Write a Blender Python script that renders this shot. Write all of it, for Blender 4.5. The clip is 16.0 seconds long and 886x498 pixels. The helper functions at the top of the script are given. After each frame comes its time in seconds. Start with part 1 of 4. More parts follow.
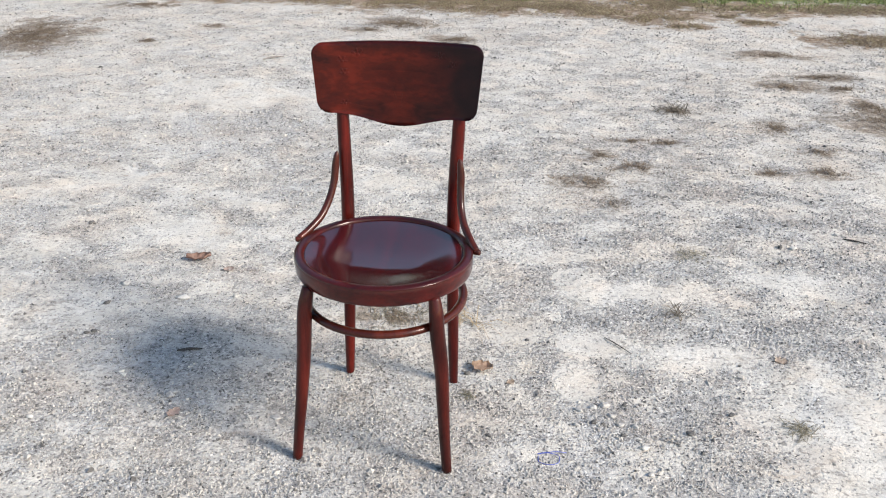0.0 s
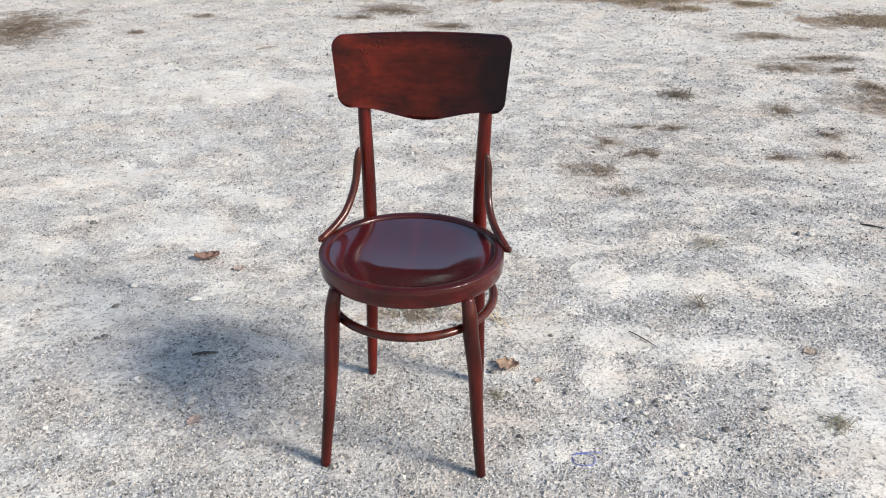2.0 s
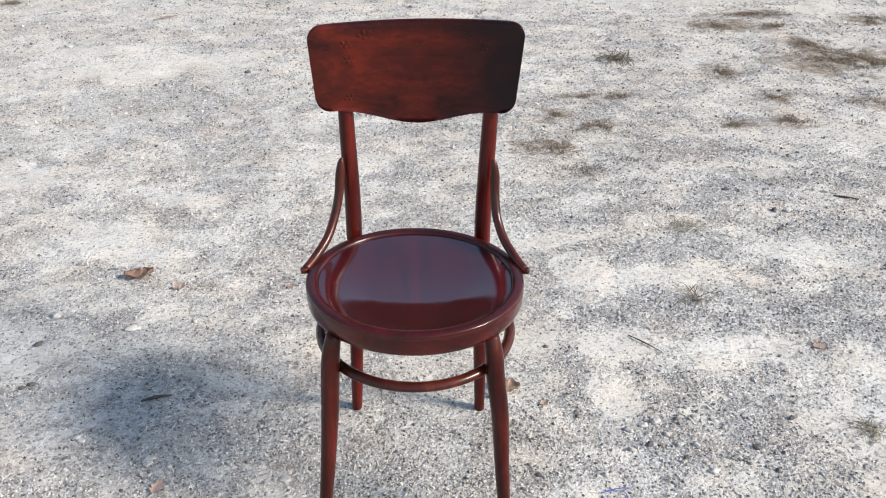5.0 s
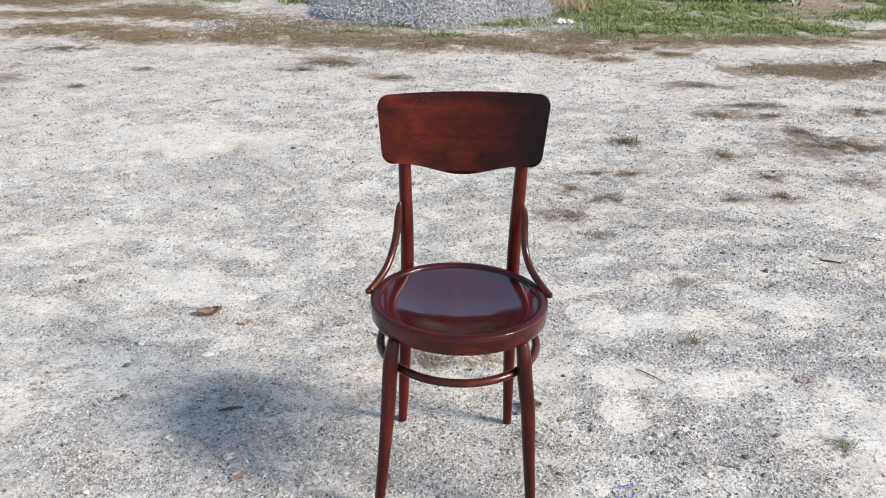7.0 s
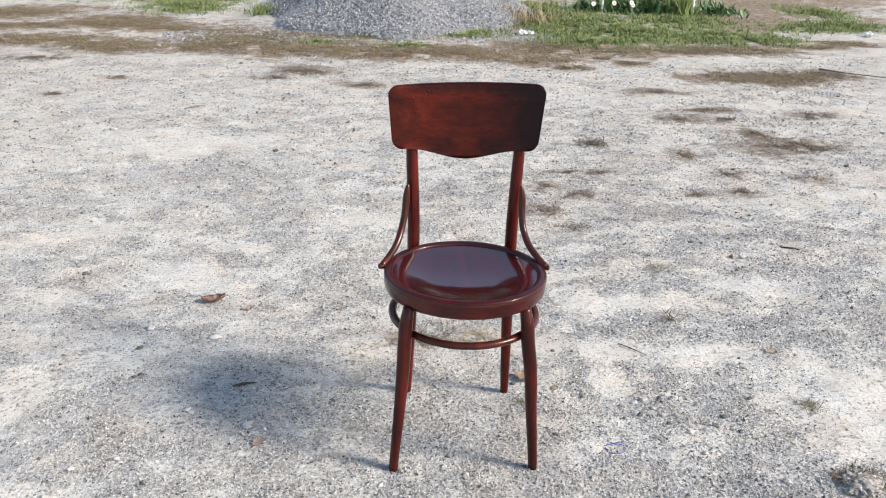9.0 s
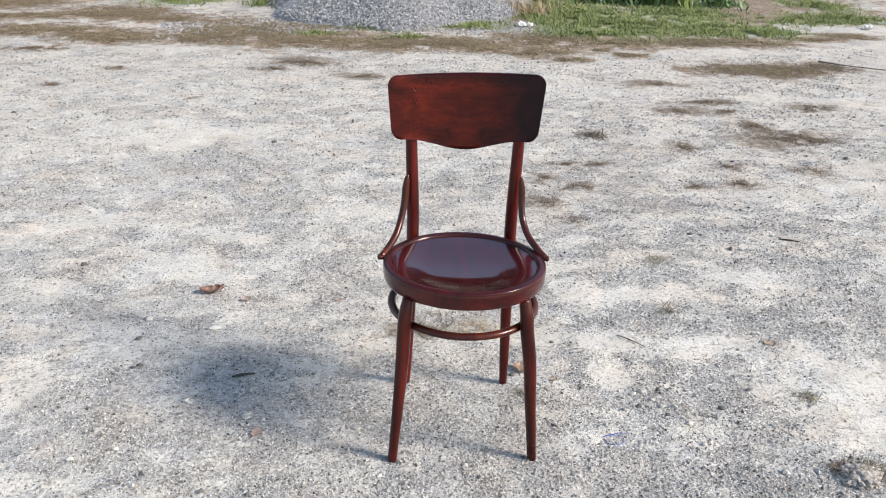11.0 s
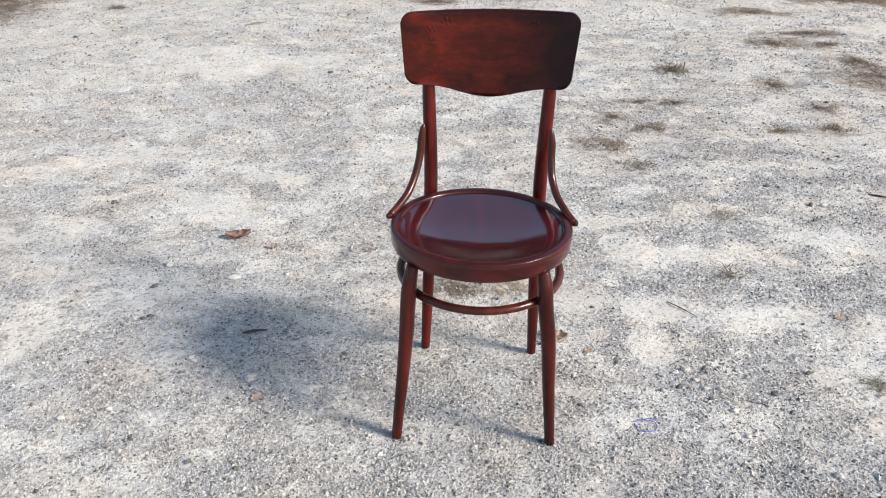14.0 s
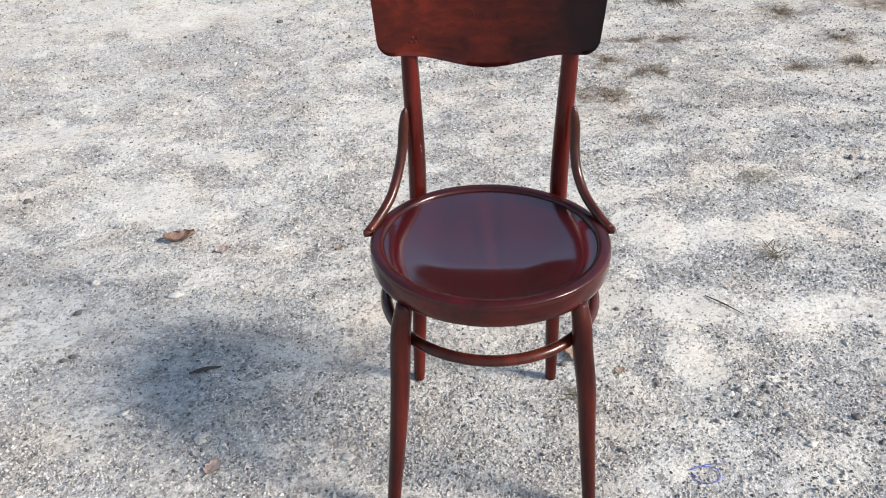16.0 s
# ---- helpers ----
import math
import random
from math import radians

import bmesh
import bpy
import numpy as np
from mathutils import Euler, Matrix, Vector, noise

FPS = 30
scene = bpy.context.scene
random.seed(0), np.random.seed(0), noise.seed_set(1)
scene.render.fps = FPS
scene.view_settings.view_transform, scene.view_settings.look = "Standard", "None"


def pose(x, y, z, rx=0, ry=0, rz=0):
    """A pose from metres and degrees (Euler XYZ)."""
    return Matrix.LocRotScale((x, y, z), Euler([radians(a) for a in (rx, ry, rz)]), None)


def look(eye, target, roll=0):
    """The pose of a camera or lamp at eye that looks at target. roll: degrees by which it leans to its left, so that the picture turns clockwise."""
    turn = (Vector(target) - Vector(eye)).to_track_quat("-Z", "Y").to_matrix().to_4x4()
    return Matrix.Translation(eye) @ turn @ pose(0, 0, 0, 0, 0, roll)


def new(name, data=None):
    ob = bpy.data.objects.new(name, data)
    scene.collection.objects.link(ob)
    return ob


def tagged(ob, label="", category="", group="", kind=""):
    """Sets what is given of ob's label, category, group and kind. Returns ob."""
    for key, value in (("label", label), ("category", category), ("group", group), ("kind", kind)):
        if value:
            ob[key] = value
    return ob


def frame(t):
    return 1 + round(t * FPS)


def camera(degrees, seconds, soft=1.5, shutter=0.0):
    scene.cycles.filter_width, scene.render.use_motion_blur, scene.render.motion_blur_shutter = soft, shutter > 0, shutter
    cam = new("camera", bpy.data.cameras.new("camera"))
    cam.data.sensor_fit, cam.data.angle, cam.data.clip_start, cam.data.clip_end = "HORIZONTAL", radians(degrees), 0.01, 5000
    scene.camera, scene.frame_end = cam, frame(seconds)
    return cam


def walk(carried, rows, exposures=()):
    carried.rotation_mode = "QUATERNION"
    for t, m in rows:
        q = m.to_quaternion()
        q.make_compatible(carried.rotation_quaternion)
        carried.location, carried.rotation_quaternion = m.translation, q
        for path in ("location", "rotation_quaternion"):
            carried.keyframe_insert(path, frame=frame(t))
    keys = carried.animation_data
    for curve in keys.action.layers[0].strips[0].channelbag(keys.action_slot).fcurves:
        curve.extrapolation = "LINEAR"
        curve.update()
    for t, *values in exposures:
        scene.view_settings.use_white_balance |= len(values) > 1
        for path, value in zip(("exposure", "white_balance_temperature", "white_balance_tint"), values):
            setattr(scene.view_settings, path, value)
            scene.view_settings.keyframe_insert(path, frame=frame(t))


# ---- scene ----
cam = camera(52.1, 16.0, soft=1.1)
PATH = [
    (0, (0.016, 0.007, 1.292), (0.004, 1.815, 0.437), 0.9),
    (0.5, (0.013, 0.006, 1.29), (-0.01, 1.814, 0.434), 0.9),
    (1, (-0.006, 0.009, 1.294), (-0.046, 1.818, 0.442), 1.1),
    (1.5, (-0.045, 0.021, 1.297), (-0.064, 1.831, 0.446), 0.6),
    (2, (-0.08, 0.077, 1.287), (-0.057, 1.871, 0.404), 0.2),
    (2.5, (-0.113, 0.206, 1.286), (-0.074, 1.978, 0.359), -0.1),
    (3, (-0.122, 0.267, 1.286), (-0.083, 2.016, 0.317), -0.3),
    (3.2, (-0.126, 0.282, 1.289), (-0.077, 2.022, 0.304), -0.4),
    (5.3, (-0.301, 0.406, 1.277), (-0.025, 2.137, 0.314), 1.0),
    (5.5, (-0.308, 0.365, 1.277), (-0.042, 2.11, 0.336), 1.5),
    (6, (-0.315, 0.226, 1.294), (-0.121, 2.009, 0.409), 1.6),
    (6.5, (-0.338, 0.094, 1.32), (-0.164, 1.903, 0.485), 1.2),
    (7, (-0.398, 0.024, 1.329), (-0.155, 1.845, 0.538), 1.3),
    (7.5, (-0.489, -0.059, 1.322), (-0.184, 1.76, 0.549), 1.2),
    (8, (-0.535, -0.143, 1.317), (-0.194, 1.677, 0.559), 1.6),
    (10.5, (-0.554, -0.159, 1.309), (-0.208, 1.657, 0.547), 2.0),
    (11, (-0.552, -0.154, 1.308), (-0.203, 1.658, 0.535), 2.0),
    (11.5, (-0.544, -0.142, 1.307), (-0.202, 1.663, 0.517), 1.5),
    (12, (-0.527, -0.117, 1.303), (-0.186, 1.675, 0.483), 1.4),
    (12.5, (-0.498, -0.08, 1.3), (-0.189, 1.706, 0.455), 1.2),
    (13, (-0.455, -0.033, 1.299), (-0.205, 1.759, 0.448), 0.4),
    (13.5, (-0.391, 0.024, 1.306), (-0.203, 1.812, 0.429), 0.3),
    (14, (-0.337, 0.057, 1.298), (-0.203, 1.823, 0.368), 1.0),
    (14.5, (-0.307, 0.104, 1.294), (-0.174, 1.858, 0.343), 1.0),
    (15, (-0.318, 0.24, 1.27), (-0.146, 1.962, 0.269), 0.6),
    (15.5, (-0.358, 0.413, 1.251), (-0.15, 2.102, 0.2), -0.7),
    (16, (-0.349, 0.551, 1.212), (-0.148, 2.235, 0.152), -1.0),
]
walk(cam, [(t, look(eye, target, roll)) for t, eye, target, roll in PATH], [(0.0, 0.45), (16.0, 0.45)])

# ---- light ----
SUN_WAY = Vector((0.57, -0.268, 0.42)).normalized()
world = bpy.data.worlds.new("world")
scene.world = world
world.use_nodes = True
sky = world.node_tree.nodes.new("ShaderNodeTexSky")
sky.sky_type = "NISHITA"
sky.sun_disc = False
sky.sun_elevation = math.asin(SUN_WAY.z)
sky.sun_rotation = math.atan2(SUN_WAY.x, SUN_WAY.y)
sky.air_density, sky.dust_density = 1.2, 1.1
world.node_tree.links.new(sky.outputs[0], world.node_tree.nodes["Background"].inputs[0])
world.node_tree.nodes["Background"].inputs[1].default_value = 0.15
sun_data = bpy.data.lights.new("sun", "SUN")
sun_data.energy, sun_data.angle, sun_data.color = 4.2, radians(16.0), (1.0, 0.895, 0.79)
sun = new("sun", sun_data)
sun.matrix_world = look(SUN_WAY * 20, (0, 0, 0))


# ---- materials ----
def material(name):
    m = bpy.data.materials.new(name)
    m.use_nodes = True
    return m, m.node_tree, m.node_tree.nodes["Principled BSDF"]


def node(tree, kind, **values):
    n = tree.nodes.new(kind)
    for key, value in values.items():
        if key in n.inputs:
            n.inputs[key].default_value = value
    return n


def link(tree, a, b):
    tree.links.new(a, b)


def ramp(tree, source, stops):
    r = tree.nodes.new("ShaderNodeValToRGB")
    while len(r.color_ramp.elements) < len(stops):
        r.color_ramp.elements.new(0.5)
    for e, (at, c) in zip(r.color_ramp.elements, stops):
        e.position = at
        e.color = (*c, 1) if len(c) == 3 else c
    link(tree, source, r.inputs[0])
    return r.outputs[0]


def grey(v):
    return (v, v, v)


def mix(tree, fac, a, b, blend="MIX"):
    m = tree.nodes.new("ShaderNodeMix")
    m.data_type, m.blend_type = "RGBA", blend
    for sock, value in ((m.inputs[0], fac), (m.inputs[6], a), (m.inputs[7], b)):
        if hasattr(value, "links"):
            link(tree, value, sock)
        else:
            sock.default_value = value if sock.name == "Factor" else (*value, 1)
    return m.outputs[2]


def calc(tree, op, a, b=0.0):
    m = tree.nodes.new("ShaderNodeMath")
    m.operation = op
    for sock, value in zip(m.inputs, (a, b)):
        if hasattr(value, "links"):
            link(tree, value, sock)
        else:
            sock.default_value = value
    return m.outputs[0]


def spot_noise(tree, coords, scale, detail=4.0, rough=0.55, distortion=0.0):
    n = node(tree, "ShaderNodeTexNoise", Scale=scale, Detail=detail, Roughness=rough, Distortion=distortion)
    link(tree, coords, n.inputs["Vector"])
    return n.outputs[0]


def bump(tree, shader, height, strength, distance):
    b = node(tree, "ShaderNodeBump", Strength=strength, Distance=distance)
    link(tree, height, b.inputs["Height"])
    link(tree, b.outputs[0], shader.inputs["Normal"])


def varnished_wood(name, stretch, dark, light, mirrored=False, figure=3.0, coat=1.0, coat_rough=0.06, dark_right=False, spread_by=0.17):
    """Wood with a mahogany stain under a glossy varnish; stretch sets the way of the grain."""
    m, tree, shader = material(name)
    co = tree.nodes.new("ShaderNodeTexCoord").outputs["Object"]
    straight = co
    if mirrored:
        parts_of = tree.nodes.new("ShaderNodeSeparateXYZ")
        link(tree, co, parts_of.inputs[0])
        back = tree.nodes.new("ShaderNodeCombineXYZ")
        link(tree, calc(tree, "ABSOLUTE", parts_of.outputs[0]), back.inputs[0])
        link(tree, parts_of.outputs[1], back.inputs[1])
        link(tree, parts_of.outputs[2], back.inputs[2])
        co = back.outputs[0]
    mapping = node(tree, "ShaderNodeMapping", Scale=stretch)
    link(tree, co, mapping.inputs[0])
    grain = spot_noise(tree, mapping.outputs[0], 60, 6, 0.6, 0.4)
    broad = spot_noise(tree, mapping.outputs[0], figure, 3, 0.5, 1.6)
    cloud = spot_noise(tree, co, 7, 2)
    mixed = calc(tree, "ADD", calc(tree, "MULTIPLY", broad, 0.72), calc(tree, "MULTIPLY", grain, 0.28))
    colour = ramp(tree, mixed, [(0.5 - spread_by, dark), (0.52, tuple((a + b) / 2 for a, b in zip(dark, light))), (0.5 + spread_by, light)])
    colour = mix(tree, ramp(tree, cloud, [(0.35, grey(0.0)), (0.75, grey(0.55))]), colour, dark)
    if dark_right:
        # the colour darkens towards the right end (+x), with an uneven edge
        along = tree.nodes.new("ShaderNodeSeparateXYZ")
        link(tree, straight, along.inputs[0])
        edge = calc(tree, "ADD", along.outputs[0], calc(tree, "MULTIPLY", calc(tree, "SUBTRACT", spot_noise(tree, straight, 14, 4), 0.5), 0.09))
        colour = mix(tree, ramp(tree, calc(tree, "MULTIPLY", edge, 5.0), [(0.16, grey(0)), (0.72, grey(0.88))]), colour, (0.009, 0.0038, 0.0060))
    link(tree, colour, shader.inputs["Base Color"])
    link(tree, ramp(tree, cloud, [(0.3, grey(0.3)), (0.7, grey(0.42))]), shader.inputs["Roughness"])
    shader.inputs["Coat Weight"].default_value = coat
    shader.inputs["Coat Roughness"].default_value = coat_rough
    shader.inputs["Specular IOR Level"].default_value = 0.06
    bump(tree, shader, grain, 0.12, 0.001)
    return m


WOOD_ROD = varnished_wood("varnished_mahogany_rod", (6, 6, 0.7), (0.024, 0.0033, 0.0028), (0.138, 0.0125, 0.0078), coat=0.40, coat_rough=0.09)
WOOD_LEG = varnished_wood("varnished_dark_brown_leg", (6, 6, 0.7), (0.018, 0.0040, 0.0034), (0.092, 0.0125, 0.0085), coat=0.45, coat_rough=0.10)
WOOD_RING = varnished_wood("varnished_mahogany_ring", (2, 2, 3), (0.015, 0.0023, 0.0023), (0.100, 0.0085, 0.0062), coat=0.75, coat_rough=0.14)
WOOD_BRACE = varnished_wood("varnished_brown_rod", (6, 6, 0.7), (0.020, 0.0048, 0.0035), (0.105, 0.019, 0.010), coat=0.6, coat_rough=0.2)
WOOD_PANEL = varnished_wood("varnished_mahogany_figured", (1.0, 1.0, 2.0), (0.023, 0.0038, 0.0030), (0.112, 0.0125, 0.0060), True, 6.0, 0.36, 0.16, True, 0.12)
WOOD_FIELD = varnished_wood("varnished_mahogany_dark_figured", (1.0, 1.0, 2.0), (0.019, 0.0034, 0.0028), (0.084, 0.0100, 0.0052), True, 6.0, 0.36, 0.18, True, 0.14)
WOOD_SEAT = varnished_wood("varnished_mahogany_seat", (5, 0.5, 1), (0.020, 0.0030, 0.0040), (0.092, 0.0065, 0.0090), False, 2.0, 1.0, 0.11)
WOOD_SEAT.node_tree.nodes["Principled BSDF"].inputs["Coat IOR"].default_value = 2.0


def brushed(m, stretch, strength):
    """Fine ridges that the brush left in the varnish."""
    tree = m.node_tree
    lines = node(tree, "ShaderNodeMapping", Scale=stretch)
    link(tree, tree.nodes.new("ShaderNodeTexCoord").outputs["Object"], lines.inputs[0])
    b = node(tree, "ShaderNodeBump", Strength=strength, Distance=0.001)
    link(tree, spot_noise(tree, lines.outputs[0], 1.0, 4, 0.6), b.inputs["Height"])
    link(tree, b.outputs[0], tree.nodes["Principled BSDF"].inputs["Coat Normal"])


brushed(WOOD_SEAT, (420, 26, 60), 0.05)


def plain(name, colour, rough=0.7, vary=0.35, scale=40.0, random_island=False, bump_by=0.2):
    m, tree, shader = material(name)
    co = tree.nodes.new("ShaderNodeTexCoord").outputs["Object"]
    n = spot_noise(tree, co, scale, 5, 0.6)
    low = tuple(c * (1 - vary) for c in colour)
    high = tuple(min(c * (1 + vary), 0.9) for c in colour)
    out = ramp(tree, n, [(0.3, low), (0.7, high)])
    if random_island:
        r = tree.nodes.new("ShaderNodeNewGeometry").outputs["Random Per Island"]
        out = mix(tree, 1.0, out, ramp(tree, r, [(0, grey(0.55)), (1, grey(1.0))]), "MULTIPLY")
    link(tree, out, shader.inputs["Base Color"])
    shader.inputs["Roughness"].default_value = rough
    if bump_by:
        bump(tree, shader, n, bump_by, 0.002)
    return m


def stones(name, stops, scale=90.0):
    """Broken stone, each piece with its own tone."""
    m, tree, shader = material(name)
    co = tree.nodes.new("ShaderNodeTexCoord").outputs["Object"]
    r = tree.nodes.new("ShaderNodeNewGeometry").outputs["Random Per Island"]
    n = spot_noise(tree, co, scale, 4, 0.65)
    out = mix(tree, 1.0, ramp(tree, r, stops), ramp(tree, n, [(0.3, grey(0.72)), (0.7, grey(1.0))]), "MULTIPLY")
    link(tree, out, shader.inputs["Base Color"])
    shader.inputs["Roughness"].default_value = 0.85
    return m


GRIT = stones("grey_grit", [(0.0, (0.09, 0.088, 0.084)), (0.13, (0.14, 0.136, 0.13)), (0.2, (0.34, 0.33, 0.31)), (0.6, (0.47, 0.455, 0.42)), (1.0, (0.57, 0.55, 0.505))], 300)
CRUSHED = stones("blue_grey_crushed_stone", [(0.0, (0.13, 0.135, 0.145)), (0.35, (0.34, 0.35, 0.37)), (0.75, (0.48, 0.49, 0.505)), (1.0, (0.60, 0.60, 0.60))], 40)
STONE_WHITE = plain("white_pebble", (0.50, 0.49, 0.46), 0.7, 0.15, 60)
STONE_GREY = plain("grey_pebble", (0.40, 0.39, 0.37), 0.8, 0.3, 90)
STONE_DARK = plain("dark_pebble", (0.10, 0.098, 0.095), 0.8, 0.3, 90)
LEAF_BROWN = plain("dry_brown_leaf", (0.36, 0.235, 0.185), 0.7, 0.35, 60)
LEAF_TAN = plain("dry_tan_leaf", (0.52, 0.38, 0.28), 0.7, 0.3, 60)
LEAF_PALE = plain("pale_flat_leaf", (0.56, 0.46, 0.37), 0.8, 0.2, 60)
LEAF_RED = plain("faded_red_leaf", (0.56, 0.44, 0.385), 0.75, 0.25, 60)
TWIG_GREY = plain("grey_branch", (0.19, 0.17, 0.15), 0.85, 0.3, 60)
TWIG = plain("weathered_twig", (0.05, 0.045, 0.04), 0.8, 0.35, 120)
STRAW = plain("dry_straw", (0.50, 0.39, 0.24), 0.7, 0.3, 30, True)
WEED_DARK = plain("dark_dry_weed", (0.15, 0.125, 0.09), 0.75, 0.35, 40, True)
WEED = plain("dry_weed", (0.26, 0.235, 0.165), 0.7, 0.35, 40, True)
MOSS = stones("dead_matted_plants", [(0.0, (0.085, 0.062, 0.045)), (0.5, (0.19, 0.145, 0.10)), (1.0, (0.34, 0.275, 0.20))], 20)
GRASS_BROWN = stones("dry_brown_green_grass", [(0.0, (0.12, 0.085, 0.06)), (0.4, (0.25, 0.18, 0.12)), (0.7, (0.26, 0.23, 0.115)), (1.0, (0.46, 0.37, 0.24))], 3)
GRASS_GREEN = stones("green_grass", [(0.0, (0.13, 0.18, 0.05)), (0.5, (0.24, 0.32, 0.10)), (0.8, (0.33, 0.36, 0.15)), (1.0, (0.42, 0.35, 0.20))], 3)
FOLIAGE_DARK = plain("dark_tree_foliage", (0.030, 0.030, 0.016), 0.7, 0.4, 2, True)
FOLIAGE = plain("green_foliage", (0.13, 0.22, 0.075), 0.55, 0.4, 8, True)
PETAL = plain("white_petal", (0.80, 0.79, 0.75), 0.6, 0.08, 20)
POLLEN = plain("yellow_flower_eye", (0.65, 0.42, 0.05), 0.7, 0.2, 80)
PAPER = plain("white_paper", (0.78, 0.77, 0.74), 0.7, 0.08, 30)
PAINTED = plain("white_painted_wood", (0.72, 0.71, 0.68), 0.6, 0.15, 20)
CLOD = plain("grey_brown_soil", (0.36, 0.335, 0.30), 0.95, 0.65, 120, bump_by=1.0)
BLUE = plain("blue_plastic", (0.09, 0.12, 0.40), 0.35, 0.2, 30)

# ---- ground: where sand, coarse grit, dead plants and grass lie (x, y, half width, half depth) ----
SAND_AT = [(-1.13, 4.53, 0.39, 0.15), (-1.33, 4.75, 0.23, 0.06), (-1.26, 3.38, 0.16, 0.10), (-1.40, 3.26, 0.12, 0.06), (-0.86, 2.84, 0.15, 0.09), (-0.78, 2.74, 0.14, 0.05),
           (-1.35, 2.70, 0.15, 0.07), (-1.23, 2.04, 0.08, 0.10), (0.41, 2.68, 0.08, 0.05), (0.51, 2.47, 0.12, 0.08), (0.70, 2.42, 0.13, 0.06), (0.42, 2.15, 0.10, 0.06),
           (0.36, 1.97, 0.06, 0.08), (0.98, 1.77, 0.14, 0.15), (0.80, 1.85, 0.09, 0.07), (0.60, 2.96, 0.05, 0.04), (-0.25, 3.30, 0.14, 0.08), (-0.67, 3.11, 0.13, 0.05),
           (0.69, 2.13, 0.14, 0.06), (0.19, 2.20, 0.08, 0.06), (1.15, 2.51, 0.12, 0.09), (-1.02, 2.25, 0.10, 0.07), (0.94, 1.60, 0.13, 0.08), (1.08, 1.66, 0.14, 0.13)]
SAND_FAR = [(2.10, 3.46, 0.34, 0.13), (2.45, 3.75, 0.2, 0.1), (1.75, 3.34, 0.14, 0.07), (2.50, 5.17, 0.21, 0.07), (2.99, 5.06, 0.31, 0.13), (-1.83, 8.16, 0.47, 0.21), (3.05, 6.79, 0.44, 0.12), (4.06, 7.50, 0.30, 0.14)]
COARSE_AT = [(-0.15, 1.72, 0.36, 0.16), (0.25, 1.40, 0.34, 0.17), (0.44, 1.83, 0.12, 0.07), (0.58, 1.51, 0.14, 0.09), (0.64, 3.17, 0.09, 0.08), (0.81, 3.24, 0.08, 0.04), (1.23, 3.28, 0.18, 0.08), (0.92, 2.23, 0.12, 0.06), (1.37, 2.39, 0.12, 0.18),
             (-0.67, 1.87, 0.28, 0.15), (1.69, 3.06, 0.16, 0.05), (1.33, 3.00, 0.16, 0.06), (-0.49, 1.70, 0.27, 0.14), (-0.89, 4.0, 0.31, 0.26)]
MOSS_AT = [(0.65, 3.69, 0.07, 0.06), (0.54, 3.38, 0.16, 0.08), (0.78, 3.55, 0.12, 0.08), (0.99, 3.89, 0.09, 0.05), (0.82, 3.92, 0.11, 0.04), (1.55, 4.16, 0.15, 0.11), (1.63, 3.81, 0.14, 0.06),
           (2.00, 3.73, 0.11, 0.08), (1.58, 3.55, 0.10, 0.06), (1.33, 3.54, 0.10, 0.05), (1.13, 4.40, 0.10, 0.06), (-0.13, 2.28, 0.09, 0.07)]
MOSS_FAR = [(2.22, 4.29, 0.27, 0.17), (2.15, 4.51, 0.10, 0.11), (2.35, 4.23, 0.13, 0.11), (3.06, 6.07, 0.49, 0.25), (3.63, 6.17, 0.28, 0.18), (2.74, 6.14, 0.22, 0.14), (2.75, 4.93, 0.16, 0.11),
            (2.11, 5.09, 0.23, 0.06), (1.85, 4.89, 0.15, 0.09), (2.14, 4.85, 0.11, 0.07), (2.00, 5.61, 0.17, 0.09), (-0.35, 6.39, 0.22, 0.16), (0.05, 5.95, 0.16, 0.10), (-0.55, 6.17, 0.12, 0.07),
            (-1.92, 5.76, 0.07, 0.06), (-1.62, 6.22, 0.08, 0.06), (-2.29, 6.93, 0.24, 0.11), (-2.69, 5.87, 0.28, 0.45)]
BROWN_AT = [(-2.43, 7.74, 0.50, 0.25), (-1.82, 7.46, 0.36, 0.26), (-2.75, 8.54, 0.45, 0.18), (-3.04, 9.35, 0.50, 0.32), (-1.96, 8.74, 0.40, 0.38), (-1.55, 8.41, 0.30, 0.22), (-0.87, 7.85, 0.42, 0.55), (-1.17, 7.45, 0.20, 0.22),
            (-0.41, 7.40, 0.40, 0.36), (0.04, 7.22, 0.32, 0.34), (0.39, 7.15, 0.28, 0.28), (0.86, 7.17, 0.34, 0.30), (1.10, 6.97, 0.22, 0.18), (1.69, 7.38, 0.36, 0.32), (1.46, 6.80, 0.30, 0.18), (1.67, 6.47, 0.13, 0.09),
            (2.20, 6.67, 0.12, 0.10), (2.07, 6.90, 0.09, 0.07), (3.48, 7.18, 0.34, 0.18), (4.21, 7.37, 0.25, 0.11), (4.67, 7.57, 0.25, 0.16), (2.34, 7.25, 0.42, 0.24), (2.96, 7.20, 0.36, 0.20)]
BROWN_FAR = [(4.05, 8.75, 0.45, 0.45), (4.6, 9.0, 0.5, 0.3), (3.10, 6.07, 0.46, 0.20), (4.7, 10.4, 1.5, 0.6), (6.6, 9.0, 0.8, 0.25), (3.9, 9.35, 0.5, 0.22), (-2.7, 9.7, 0.5, 0.18), (7.5, 11.5, 2.5, 1.0), (4.87, 9.65, 0.42, 0.40), (1.75, 8.7, 0.3, 0.4), (0.23, 8.0, 0.9, 0.22)]
